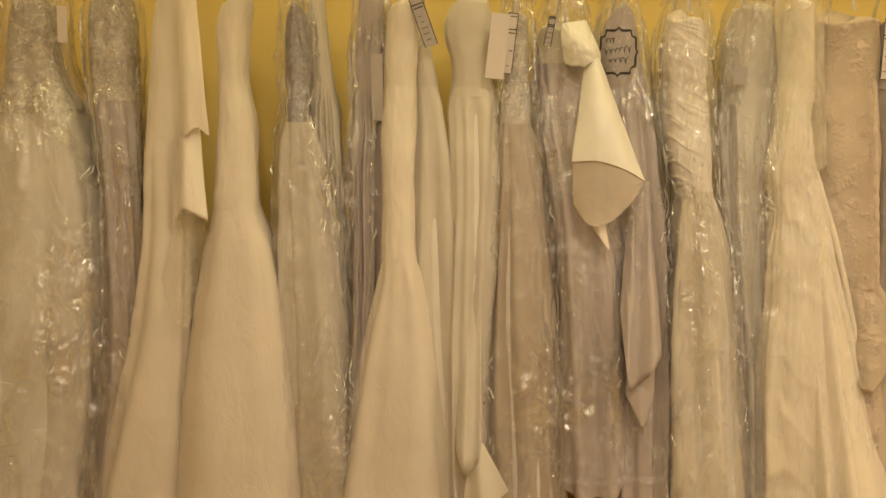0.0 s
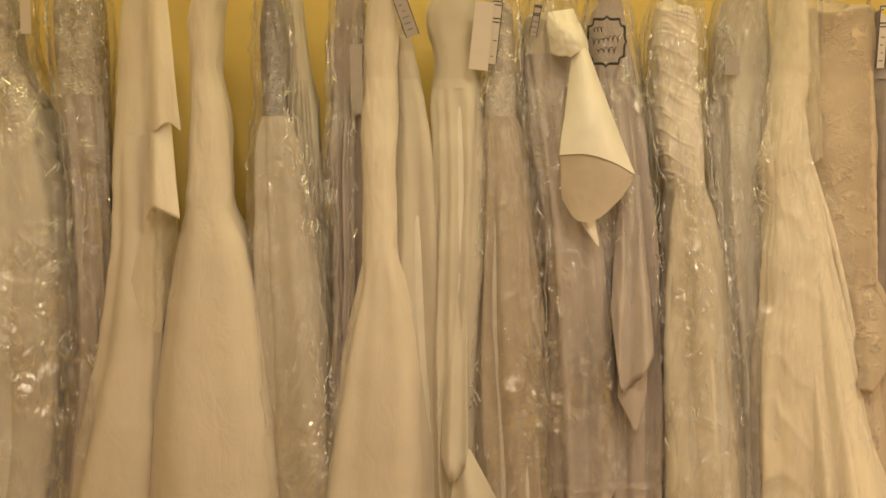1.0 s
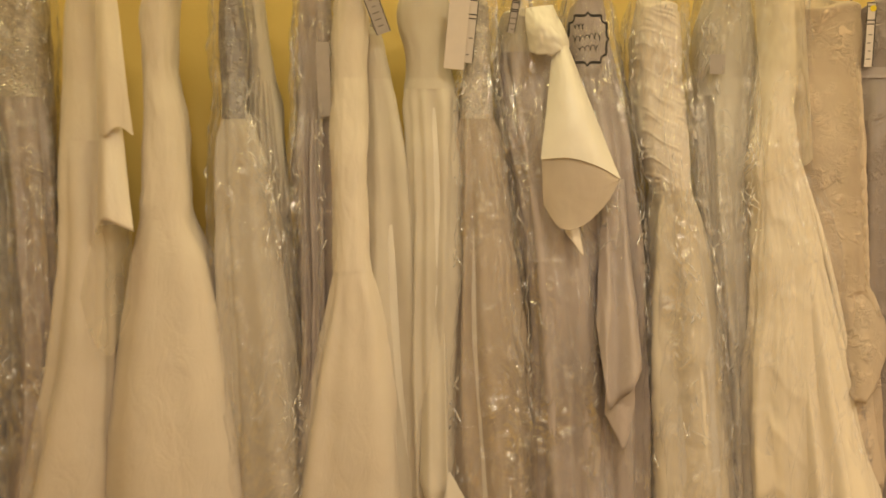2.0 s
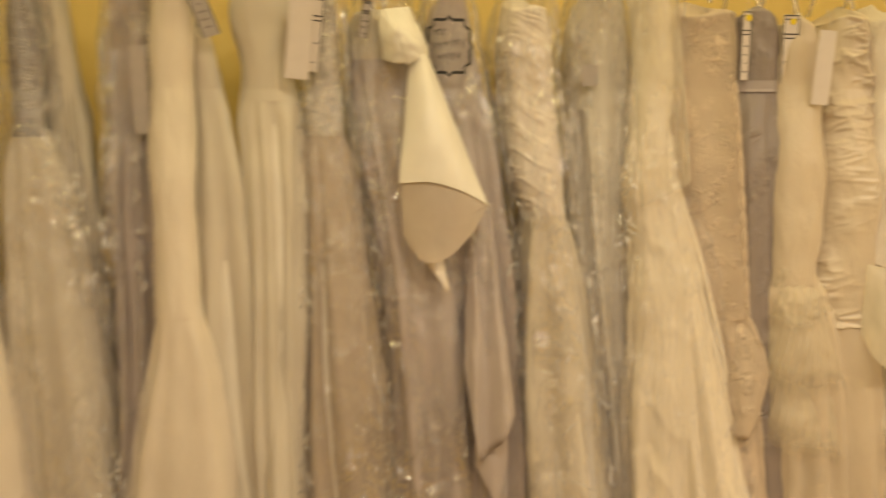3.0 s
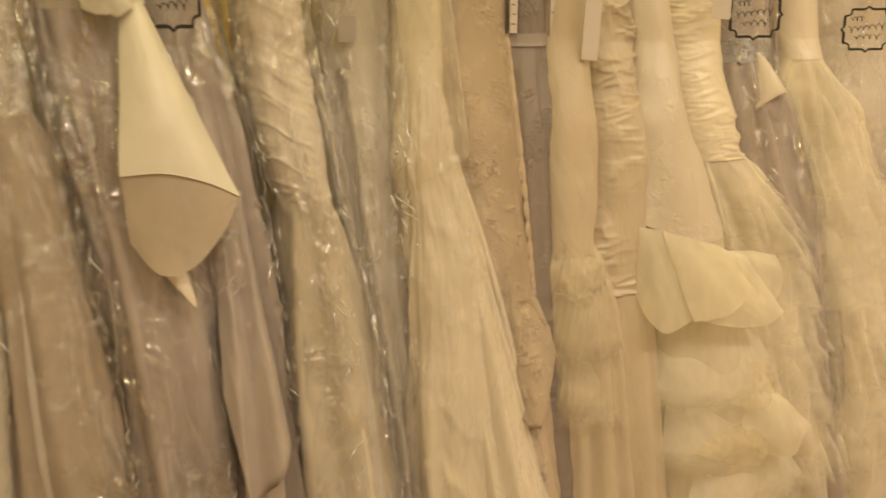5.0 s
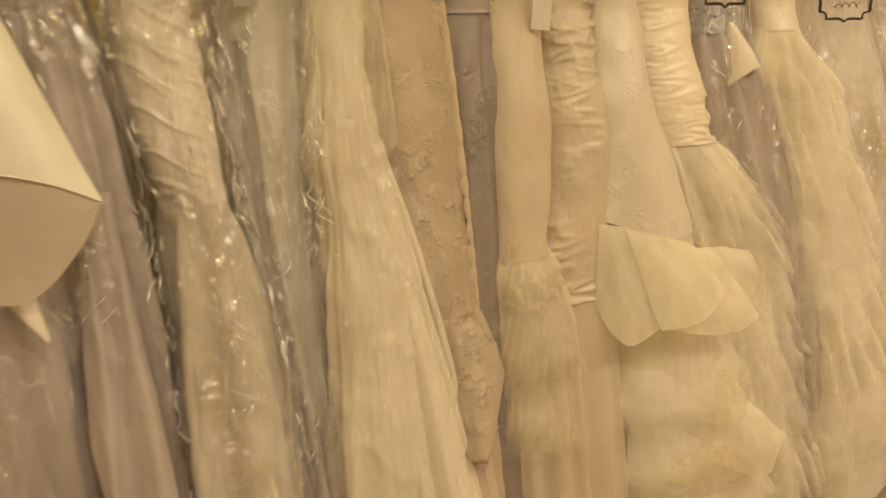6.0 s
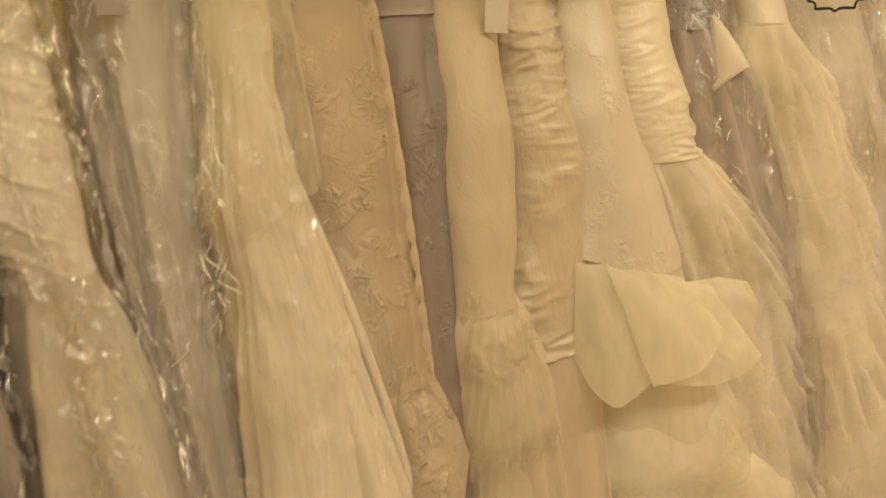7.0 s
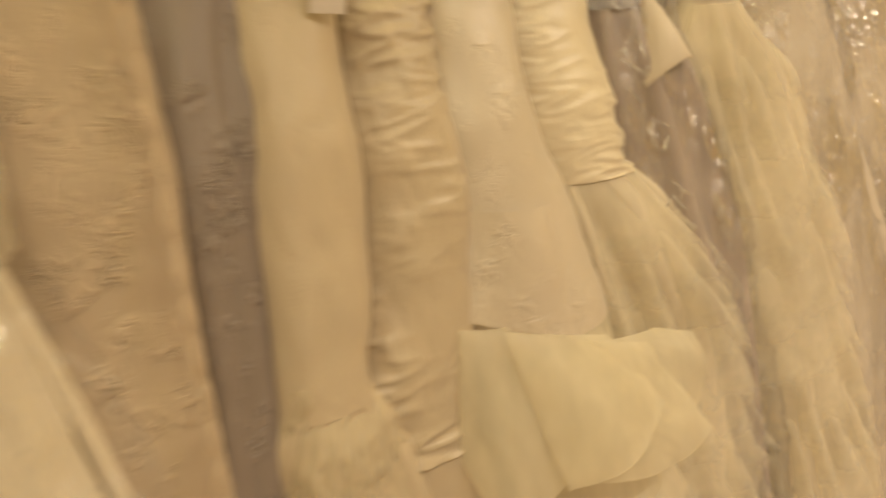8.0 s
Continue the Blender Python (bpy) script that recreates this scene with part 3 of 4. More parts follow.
def badge(at, width, height, parent, yaw=0.0, pitch=0.0):
    """A black scalloped badge outline with plain bars in it, printed on a bag."""
    m = Matrix.Translation(at) @ pose(0, 0, 0, pitch, 0, yaw)
    quarter = [(0.0, 1.0), (0.05, 0.95), (0.14, 0.885), (0.30, 0.87), (0.56, 0.88), (0.63, 0.86), (0.64, 0.74), (0.69, 0.65), (0.80, 0.60), (0.88, 0.57), (0.885, 0.30), (0.90, 0.13), (0.95, 0.05), (1.0, 0.0)]
    path = quarter + [(x, -z) for x, z in quarter[-2::-1]] + [(-x, -z) for x, z in quarter[1:]] + [(-x, z) for x, z in quarter[-2:0:-1]]
    n = 208
    line = through_points(path + path[:1], np.linspace(0, 1, n, endpoint=False))
    verts, faces = [], []
    for k in range(n):
        p, d = line[k], line[(k + 1) % n] - line[k - 1]
        side = np.array((-d[1], d[0])) / max(1e-6, np.hypot(*d))
        th = 0.034 + 0.020 * math.sin(4 * math.pi * k / n * 2) ** 2
        for g_ in (th, -th):
            for yy in (0.0, 0.0012):
                verts.append(m @ Vector(((p[0] + g_ * side[0]) * width / 2, yy, (p[1] + g_ * side[1]) * height / 2)))
    for k in range(n):
        a, b = 4 * k, 4 * ((k + 1) % n)
        faces += [(a, b, b + 2, a + 2), (a + 1, a + 3, b + 3, b + 1), (a, a + 1, b + 1, b), (a + 2, b + 2, b + 3, a + 3)]
    mesh_object("badge_outline", verts, faces, ink, parent, "black scalloped badge outline", smooth=False)
    for x0, x1, z, high, loops in ((-0.33, -0.08, 0.21, 0.055, 3), (-0.36, 0.34, 0.01, 0.085, 6), (-0.24, 0.26, -0.20, 0.07, 4)):
        f = np.linspace(0, 1, 16 * loops)
        a = f * loops * 2 * math.pi
        px = x0 + (x1 - x0) * f + 0.022 * np.sin(a)
        pz = z + high * (0.72 * np.cos(a) + 0.5 * np.sin(a * 0.37 + loops) * np.cos(a * 0.5 + 1)) + 0.03 * f
        rod("badge_stroke", [m @ Vector((u * width, 0.0006, v * height)) for u, v in zip(px, pz)], 0.0012, ink, parent, "plain looped black stroke inside the badge", sides=6)


# ---- the room ----
X0, X1, Y0 = -2.6, 4.6, -1.4


def setting(name, bm, mat, label):
    return tagged(part(name, bm, mat), label, name.split("_")[0], kind="structure")


setting("floor", box_bm(X0 - 0.1, X1 + 0.1, Y0 - 0.1, WALL_Y + 0.1, FLOOR - 0.08, FLOOR), carpet, "beige short-pile carpet floor below the gowns")
setting("ceiling", box_bm(X0 - 0.1, X1 + 0.1, Y0 - 0.1, WALL_Y + 0.1, CEIL, CEIL + 0.1), ceiling_paint, "plain white painted ceiling")
setting("wall_back", box_bm(X0 - 0.1, X1 + 0.1, WALL_Y, WALL_Y + 0.1, FLOOR, CEIL), wall_paint, "warm yellow painted wall behind the gowns")
setting("wall_left", box_bm(X0 - 0.1, X0, Y0, WALL_Y, FLOOR, CEIL), wall_paint, "warm yellow painted side wall")
setting("wall_right", box_bm(X1, X1 + 0.1, Y0, WALL_Y, FLOOR, CEIL), wall_paint, "warm yellow painted side wall")
setting("wall_front", box_bm(X0 - 0.1, X1 + 0.1, Y0 - 0.1, Y0, FLOOR, CEIL), wall_paint, "warm yellow painted wall across the room")

rail = new("clothes_rail")
tagged(rail, "steel clothes rail fixed along the yellow wall", "rail")
rod("rail_tube", [(X0 + 0.05, RAIL_Y, RAIL_Z - 0.013), (1.0, RAIL_Y, RAIL_Z - 0.013), (X1 - 0.05, RAIL_Y, RAIL_Z - 0.013)], 0.0125, steel, rail, sides=14)
for bx in (-2.3, -0.9, 0.5, 1.9, 3.3, 4.3):
    rod("bracket", [(bx, RAIL_Y, RAIL_Z - 0.03), (bx, RAIL_Y + 0.05, RAIL_Z - 0.06), (bx, WALL_Y, RAIL_Z - 0.06)], 0.008, steel, rail, sides=8)
rail.location = (0, 0, 0)

# ---- the gowns ----
K = [(1.793, -1.27, 0.109), (1.591, -1.283, 0.138), (1.446, -1.283, 0.23), (1.361, -1.298, 0.318), (1.252, -1.301, 0.387), (1.002, -1.301, 0.474), (0.583, -1.311, 0.508), (0.273, -1.343, 0.493), (-0.1, -1.37, 0.479)]
simple_gown("ivory ball gown with beaded lace bodice under clear plastic", K, -0.01, 1.42, beaded_ivory, tulle_white, 1, bodice_kw=dict(crumple=0.004), skirt_kw=dict(folds=7, fold=0.03, fold_top=0.012, crumple=0.004))
garment_bag(K, -0.01, "clear plastic bag over the beaded ball gown", 1, hem=0.1, crumple=0.008, grow=0.026)

K = [(1.803, -1.051, 0.098), (1.7, -1.061, 0.136), (1.596, -1.057, 0.136), (1.473, -1.043, 0.12), (1.334, -1.018, 0.097), (1.162, -1.002, 0.09), (0.734, -0.985, 0.105), (0.242, -1.006, 0.21), (-0.1, -1.016, 0.268)]
simple_gown("slim pearl satin gown in a clear plastic bag", K, 0.06, 1.46, beaded_ivory, pearl_satin, 2, skirt_kw=dict(folds=8, fold=0.02, fold_top=0.01))
garment_bag(K, 0.06, "narrow clear plastic bag over the slim gown", 2, hem=0.2, crumple=0.009)

K = [(1.796, -0.844, 0.068), (1.592, -0.86, 0.102), (1.369, -0.855, 0.132), (1.083, -0.849, 0.144), (0.915, -0.858, 0.16), (0.746, -0.87, 0.177), (0.577, -0.893, 0.21), (0.264, -0.941, 0.279), (-0.1, -0.98, 0.343)]
g = simple_gown("ivory crepe gown with folded draped side panels", K, 0.01, 1.34, crepe, crepe, 3, skirt_kw=dict(folds=5, fold=0.012))
fan("overlay", (-0.800, 2.709, 1.784), (-0.750, 2.712, 1.775), [(-0.805, 2.655, 1.370), (-0.768, 2.618, 1.352), (-0.735, 2.614, 1.376), (-0.700, 2.612, 1.354)], crepe, g, bulge=0.016, waves=1.0, wave=0.006, seed=3, crumple=0.003, thick=0.0)
fan("drape", (-0.795, 2.648, 1.40), (-0.738, 2.650, 1.39), [(-0.799, 2.575, 1.098), (-0.768, 2.550, 1.136), (-0.733, 2.548, 1.123), (-0.696, 2.548, 1.104)], satin, g, bulge=0.022, seed=4, crumple=0.0015, thick=0.001)
fan("under_drape", (-0.806, 2.600, 1.117), (-0.712, 2.604, 1.12), [(-0.848, 2.556, 0.93), (-0.812, 2.532, 0.83), (-0.768, 2.526, 0.785), (-0.720, 2.560, 0.90)], veil_net, g, "sheer hanging end of the drape", bulge=0.006, seed=5, crumple=0.003)

K = [(1.783, -0.633, 0.088), (1.674, -0.652, 0.097), (1.556, -0.651, 0.082), (1.387, -0.635, 0.11), (1.203, -0.631, 0.122), (1.136, -0.633, 0.132), (1.037, -0.63, 0.194), (0.92, -0.628, 0.248), (0.586, -0.635, 0.366), (0.277, -0.631, 0.47), (-0.1, -0.628, 0.572)]
g = simple_gown("plain ivory satin mermaid gown flaring at the knee", K, -0.02, 1.135, crepe, crepe, 4, bodice_kw=dict(crumple=0.005, edge=0.005), skirt_kw=dict(folds=4, fold=0.014, fold_top=0.003, crumple=0.0015))

K = [(1.804, -0.406, 0.056), (1.666, -0.395, 0.054), (1.421, -0.376, 0.084), (1.161, -0.363, 0.105), (0.904, -0.358, 0.117), (0.238, -0.351, 0.175), (-0.1, -0.349, 0.199)]
simple_gown("white chiffon gown in a clear plastic bag", K, 0.07, 1.5, chiffon, chiffon, 61, skirt_kw=dict(crisp=True, fold=0.02, fold_top=0.01))
K = [(1.755, -0.458, 0.046), (1.593, -0.453, 0.076), (1.421, -0.45, 0.067), (1.361, -0.442, 0.105), (1.25, -0.433, 0.145), (0.997, -0.419, 0.18), (0.743, -0.399, 0.203), (0.259, -0.375, 0.227), (-0.1, -0.363, 0.241)]
simple_gown("white gown with silver beaded bodice in clear plastic", K, 0.02, 1.395, beaded_dark, chiffon, 5, bodice_kw=dict(crumple=0.006), skirt_kw=dict(folds=7, fold=0.022, fold_top=0.010))
garment_bag(K, 0.02, "clear plastic bag over the silver beaded gown", 5, hem=0.2, grow=0.018)

K = [(1.801, -0.223, 0.072), (1.595, -0.231, 0.095), (1.421, -0.228, 0.091), (1.249, -0.234, 0.104), (0.993, -0.232, 0.093), (0.736, -0.235, 0.1), (0.564, -0.243, 0.114), (0.246, -0.249, 0.159), (-0.1, -0.254, 0.198)]
simple_gown("narrow pearl gown pressed between fuller gowns", K, 0.05, 1.5, pearl_satin, pearl_satin, 6, skirt_kw=dict(crisp=True, folds=10, fold=0.016, fold_top=0.012))
garment_bag(K, 0.05, "narrow clear plastic bag over the pearl gown", 6, hem=0.2, grow=0.008)

K = [(1.645, -0.065, 0.044), (1.421, -0.044, 0.086), (1.25, -0.033, 0.107), (0.996, -0.028, 0.117), (0.741, -0.024, 0.125), (0.398, 0.006, 0.15), (0.255, 0.02, 0.16), (-0.1, 0.033, 0.17)]
g = simple_gown("white chiffon gown with layered soft skirt", K, 0.03, 1.5, chiffon, chiffon, 8, skirt_kw=dict(folds=4, fold=0.022, fold_top=0.008))
K = [(1.775, -0.126, 0.056), (1.691, -0.123, 0.1), (1.59, -0.129, 0.104), (1.42, -0.133, 0.098), (1.086, -0.134, 0.097), (0.983, -0.133, 0.105), (0.837, -0.129, 0.173), (0.67, -0.135, 0.234), (0.502, -0.144, 0.29), (0.277, -0.155, 0.356), (-0.1, -0.165, 0.425)]
g = simple_gown("ivory textured mermaid gown with a buttoned edge", K, -0.02, 0.985, crepe, crepe, 7, bodice_kw=dict(buttons=0.004, crumple=0.004, nv=150), skirt_kw=dict(folds=5, fold=0.012, fold_top=0.003, crumple=0.0015))

K = [(1.779, 0.083, 0.109), (1.677, 0.08, 0.153), (1.558, 0.085, 0.12), (1.472, 0.094, 0.148), (1.251, 0.094, 0.131), (0.999, 0.084, 0.126), (0.746, 0.069, 0.118), (0.577, 0.064, 0.108), (0.406, 0.063, 0.105), (0.264, 0.063, 0.105), (-0.1, 0.063, 0.105)]
g = simple_gown("white strapless chiffon gown with rounded cups", K, 0.01, 1.472, chiffon, chiffon, 9, skirt_kw=dict(folds=6, fold=0.020, fold_top=0.012, crumple=0.004))
fan("chiffon_layer", (0.085, 2.745, 1.490), (0.140, 2.780, 1.485), [(0.037, 2.472, 0.417), (0.071, 2.455, 0.353), (0.103, 2.469, 0.391), (0.116, 2.494, 0.444)], chiffon, g, bulge=0.02, waves=2, wave=0.012, seed=91)
fan("hem_flounce", (0.085, 2.487, 0.460), (0.122, 2.492, 0.435), [(0.060, 2.462, 0.250), (0.110, 2.445, 0.240), (0.155, 2.446, 0.262), (0.196, 2.456, 0.305)], chiffon, g, bulge=0.012, waves=1.5, wave=0.01, seed=9, thick=0.0)

K = [(1.729, 0.23, 0.059), (1.593, 0.233, 0.07), (1.421, 0.222, 0.09), (1.25, 0.23, 0.128), (0.997, 0.236, 0.174), (0.743, 0.234, 0.207), (0.488, 0.238, 0.238), (0.259, 0.242, 0.252), (-0.1, 0.246, 0.267)]
simple_gown("ivory gown with beaded lace bodice in clear plastic", K, 0.02, 1.39, beaded_ivory, tulle_tan, 10, skirt_kw=dict(folds=7, fold=0.02, fold_top=0.008))
garment_bag(K, 0.02, "clear plastic bag over the beaded lace gown", 10, hem=0.15)

K = [(1.75, 0.558, 0.075), (1.664, 0.559, 0.109), (1.421, 0.585, 0.156), (1.078, 0.604, 0.17), (0.736, 0.617, 0.161), (0.246, 0.625, 0.152), (-0.1, 0.629, 0.147)]
g = simple_gown("pearl satin gown with cascading drape in clear plastic", K, 0.05, 1.45, pearl_satin, pearl_satin, 12, skirt_kw=dict(folds=5, fold=0.022, fold_top=0.010, crumple=0.004))
fan("cascade", (0.579, 2.683, 1.213), (0.640, 2.683, 1.213), [(0.536, 2.542, 0.816), (0.555, 2.503, 0.600), (0.600, 2.499, 0.645), (0.657, 2.516, 0.697)], pearl_satin, g, bulge=0.03, waves=2, wave=0.018, seed=12, crumple=0.007)
fan("cascade", (0.566, 2.552, 0.743), (0.643, 2.552, 0.743), [(0.553, 2.520, 0.577), (0.580, 2.503, 0.520), (0.602, 2.499, 0.486), (0.638, 2.522, 0.593)], pearl_satin, g, bulge=0.02, seed=13)
bag = garment_bag(K, 0.05, "clear plastic bag with a black ornamental badge", 12, hem=0.3, crumple=0.008)
badge((0.534, 2.699, 1.604), 0.122, 0.146, bag, yaw=2)

K = [(1.696, 0.378, 0.137), (1.576, 0.389, 0.193), (1.421, 0.389, 0.169), (1.25, 0.406, 0.163), (0.996, 0.444, 0.211), (0.741, 0.457, 0.205), (0.328, 0.464, 0.215), (0.255, 0.465, 0.215), (-0.1, 0.466, 0.215)]
g = simple_gown("pearl organza gown with a folded white satin panel", K, 0.03, 1.576, chiffon, pearl_satin, 11, hem=0.27, skirt_kw=dict(folds=4, crumple=0.005, fold=0.018, fold_top=0.010, hem_wave=0.03))
fan("collar", (0.358, 2.713, 1.690), (0.441, 2.713, 1.700), [(0.368, 2.689, 1.567), (0.403, 2.668, 1.562), (0.445, 2.669, 1.569), (0.483, 2.681, 1.580)], satin_white, g, bulge=0.03, seed=11, crumple=0.008, ragged=0.008)
fan("folded_panel", (0.432, 2.682, 1.590), (0.473, 2.682, 1.590), [(0.383, 2.585, 1.277), (0.452, 2.566, 1.281), (0.526, 2.557, 1.259), (0.597, 2.564, 1.220)], satin_white, g, "smooth white satin fold", bulge=0.045, seed=14, thick=0.0, m=48, crumple=0.003, rim=0.0009)
fan("panel_lining", (0, 0, 0), (0, 0, 0), [(0.392, 2.592, 1.150), (0.432, 2.560, 1.092), (0.490, 2.548, 1.098), (0.556, 2.556, 1.155), (0.597, 2.566, 1.220)], lining_sheer, g, "ivory inner face of the fold", bulge=0.040, seed=15, m=48,
    top=[(0.385, 2.587, 1.276), (0.452, 2.568, 1.280), (0.526, 2.558, 1.258), (0.596, 2.565, 1.221)], round_=(0.82, 0.96), crumple=0.002, thick=0.0)
fan("lining_tail", (0.447, 2.597, 1.108), (0.484, 2.598, 1.117), [(0.452, 2.585, 1.076), (0.471, 2.570, 1.048), (0.498, 2.568, 1.015), (0.490, 2.587, 1.084)], satin, g, bulge=0.01, seed=16)
garment_bag(K, 0.03, "clear plastic bag over the folded-panel gown", 11, hem=0.3, crumple=0.010)

K = [(1.759, 0.981, 0.101), (1.595, 0.983, 0.164), (1.421, 0.968, 0.157), (1.249, 0.955, 0.134), (0.993, 0.944, 0.098), (0.564, 0.953, 0.08), (0.246, 0.957, 0.079), (-0.1, 0.96, 0.078)]
g = simple_gown("sheer ivory gown in a milky plastic bag", K, 0.05, 1.45, tulle_white, tulle_white, 14, skirt_kw=dict(fold=0.02, fold_top=0.012))
garment_bag(K, 0.05, "milky plastic bag over the sheer gown", 14, hem=0.2, mat=film_thick, grow=0.01)
K = [(1.73, 0.756, 0.099), (1.591, 0.753, 0.131), (1.42, 0.756, 0.134), (1.252, 0.766, 0.118), (1.184, 0.776, 0.1), (1.084, 0.783, 0.13), (0.917, 0.792, 0.174), (0.748, 0.8, 0.198), (0.268, 0.817, 0.233), (-0.1, 0.826, 0.254)]
g = simple_gown("cream gown with slanting pleated bodice in clear plastic", K, 0, 1.185, satin, tulle, 13, bodice_kw=dict(ruche=0.0030, ruche_pitch=0.030, ruche_tilt=0.6, nv=190), skirt_kw=dict(folds=4, fold=0.020, fold_top=0.006, crumple=0.003))
garment_bag(K, 0, "clear plastic bag over the pleated gown", 13, hem=0.15, crumple=0.006)

K = [(1.73, 1.262, 0.173), (1.638, 1.262, 0.204), (1.472, 1.239, 0.254), (1.344, 1.236, 0.266), (1.215, 1.236, 0.25), (1.085, 1.232, 0.244), (0.932, 1.239, 0.243), (0.853, 1.263, 0.263), (0.755, 1.275, 0.277), (0.646, 1.266, 0.244), (0.41, 1.276, 0.24), (-0.1, 1.285, 0.236)]
g = simple_gown("blush lace gown with scalloped appliqued edge", K, -0.01, 0.90, lace, lace, 16, bodice_kw=dict(scallop=0.004, crumple=0.003, nv=130), skirt_kw=dict(folds=6, fold=0.024, fold_top=0.010, edge=0.006))
fan("lace_overlay", (1.311, 2.707, 1.489), (1.320, 2.685, 1.483), [(1.124, 2.520, 0.404), (1.161, 2.467, 0.373), (1.255, 2.455, 0.347), (1.348, 2.475, 0.354)], lace_light, g, "paler lace overlay with a scalloped edge", bulge=0.014, waves=1, wave=0.006, seed=162, ragged=0.006, m=44, n=60)
scalloped_trim([(1.301, 2.655, 1.522), (1.298, 2.622, 1.405), (1.292, 2.584, 1.263), (1.290, 2.552, 1.105), (1.288, 2.519, 0.918)], 0.017, lace, g, "scalloped lace border", 164)
fan("lace_flounce", (1.232, 2.593, 0.954), (1.344, 2.593, 0.951), [(1.200, 2.524, 0.679), (1.235, 2.491, 0.617), (1.302, 2.487, 0.627), (1.362, 2.519, 0.754)], lace, g, bulge=0.03, waves=1.5, wave=0.012, seed=161, ragged=0.014)
K = [(1.77, 1.084, 0.065), (1.588, 1.086, 0.073), (1.42, 1.07, 0.104), (1.271, 1.059, 0.138), (1.172, 1.074, 0.174), (1.008, 1.092, 0.228), (0.761, 1.106, 0.291), (0.595, 1.118, 0.326), (0.29, 1.159, 0.408), (-0.1, 1.196, 0.492)]
g = simple_gown("full cream taffeta gown with gathered waist in plastic", K, -0.05, 1.45, taffeta, taffeta, 15, skirt_kw=dict(folds=3, crisp=True, fold=0.020, fold_top=0.001, crumple=0.004, crinkle=0.0035, nu=180, nv=150, edge=0.005))
fan("veil", (1.002, 2.699, 1.791), (1.141, 2.689, 1.790), [(0.997, 2.561, 1.205), (1.064, 2.547, 1.236), (1.103, 2.551, 1.256), (1.137, 2.563, 1.266)], veil_net, g, "sheer veil over the bodice", bulge=0.02, waves=1.5, wave=0.006, seed=18)
fan("side_fold", (1.037, 2.586, 1.254), (1.110, 2.577, 1.261), [(1.112, 2.400, 0.022), (1.181, 2.380, 0.034), (1.257, 2.380, 0.043), (1.363, 2.410, 0.035)], taffeta, g, bulge=0.012, waves=2.6, wave=0.020, seed=19, crumple=0.005, m=80, n=70)
fan("edge_fold", (1.024, 2.581, 1.203), (1.121, 2.577, 1.187), [(1.201, 2.405, 0.034), (1.261, 2.375, 0.011), (1.333, 2.370, -0.018), (1.442, 2.415, -0.080)], taffeta, g, "smooth rolled satin edge", bulge=0.016, waves=1.2, wave=0.010, crumple=0.004, seed=31, m=40, n=60)
rod("rolled_edge", [tuple(p) for p in through_points([(1.112, 2.619, 1.271), (1.139, 2.6, 1.176), (1.167, 2.58, 1.076), (1.188, 2.562, 0.981), (1.218, 2.541, 0.842), (1.246, 2.52, 0.684), (1.269, 2.502, 0.551), (1.297, 2.486, 0.412), (1.385, 2.41, 0.0)], np.linspace(0, 1, 60))], 0.011, taffeta, g, "bright rolled satin edge", sides=12)
garment_bag(K, -0.05, "clear plastic bag over the taffeta gown", 15, hem=-0.05, grow=0.022, crumple=0.005, mat=film_thin, creases=48, bands=(2.75, 2.95, 2.6, 2.85, 2.7), low=0.98)

K = [(1.71, 1.412, 0.126), (1.655, 1.412, 0.148), (1.495, 1.405, 0.147), (1.335, 1.383, 0.152), (1.201, 1.377, 0.16), (1.066, 1.369, 0.154), (0.93, 1.356, 0.143), (0.791, 1.35, 0.139), (0.377, 1.359, 0.118), (-0.1, 1.366, 0.099)]
g = simple_gown("grey satin gown with lace applique and waistband", K, 0, 1.49, lace_grey, lace_grey, 17, bodice_kw=dict(crumple=0.005), skirt_kw=dict(folds=4, fold=0.016, fold_top=0.006))
tube("waistband", K, 1.492, 1.522, 0, grey_satin, g, "grey satin band", seed=171, grow=0.004, cap=False, nv=12)
K = [(1.72, 1.701, 0.113), (1.662, 1.701, 0.133), (1.463, 1.698, 0.168), (1.321, 1.678, 0.193), (1.206, 1.677, 0.208), (1.106, 1.66, 0.212), (0.877, 1.622, 0.194), (0.741, 1.632, 0.2), (0.511, 1.637, 0.203), (0.298, 1.647, 0.204), (-0.1, 1.656, 0.205)]
simple_gown("ruched cream taffeta gown with horizontal pleats", K, -0.01, 0.86, shaded_taffeta, shaded_taffeta, 19, bodice_kw=dict(ruche=0.006, ruche_pitch=0.034, ruche_tilt=-0.12, crumple=0.005, nv=220, nu=120, edge=0.006), skirt_kw=dict(folds=6, fold=0.02, fold_top=0.006))
K = [(1.69, 1.53, 0.095), (1.657, 1.53, 0.112), (1.494, 1.523, 0.153), (1.371, 1.507, 0.166), (1.262, 1.499, 0.174), (1.126, 1.485, 0.168), (1.004, 1.458, 0.141), (0.955, 1.458, 0.196), (0.89, 1.477, 0.262), (0.775, 1.49, 0.299), (0.523, 1.499, 0.308), (0.353, 1.502, 0.321), (-0.1, 1.505, 0.335)]
g = simple_gown("fitted cream satin mermaid gown with pleated sheer tiers", K, -0.025, 0.985, shaded_satin, shaded_satin, 18, bodice_kw=dict(crumple=0.004), skirt_kw=dict(folds=12, fold=0.009, fold_top=0.004, crumple=0.003))
PLEATS = dict(waves=10, wave=0.0036, crumple=0.006, ragged=0.016, m=120, n=44)
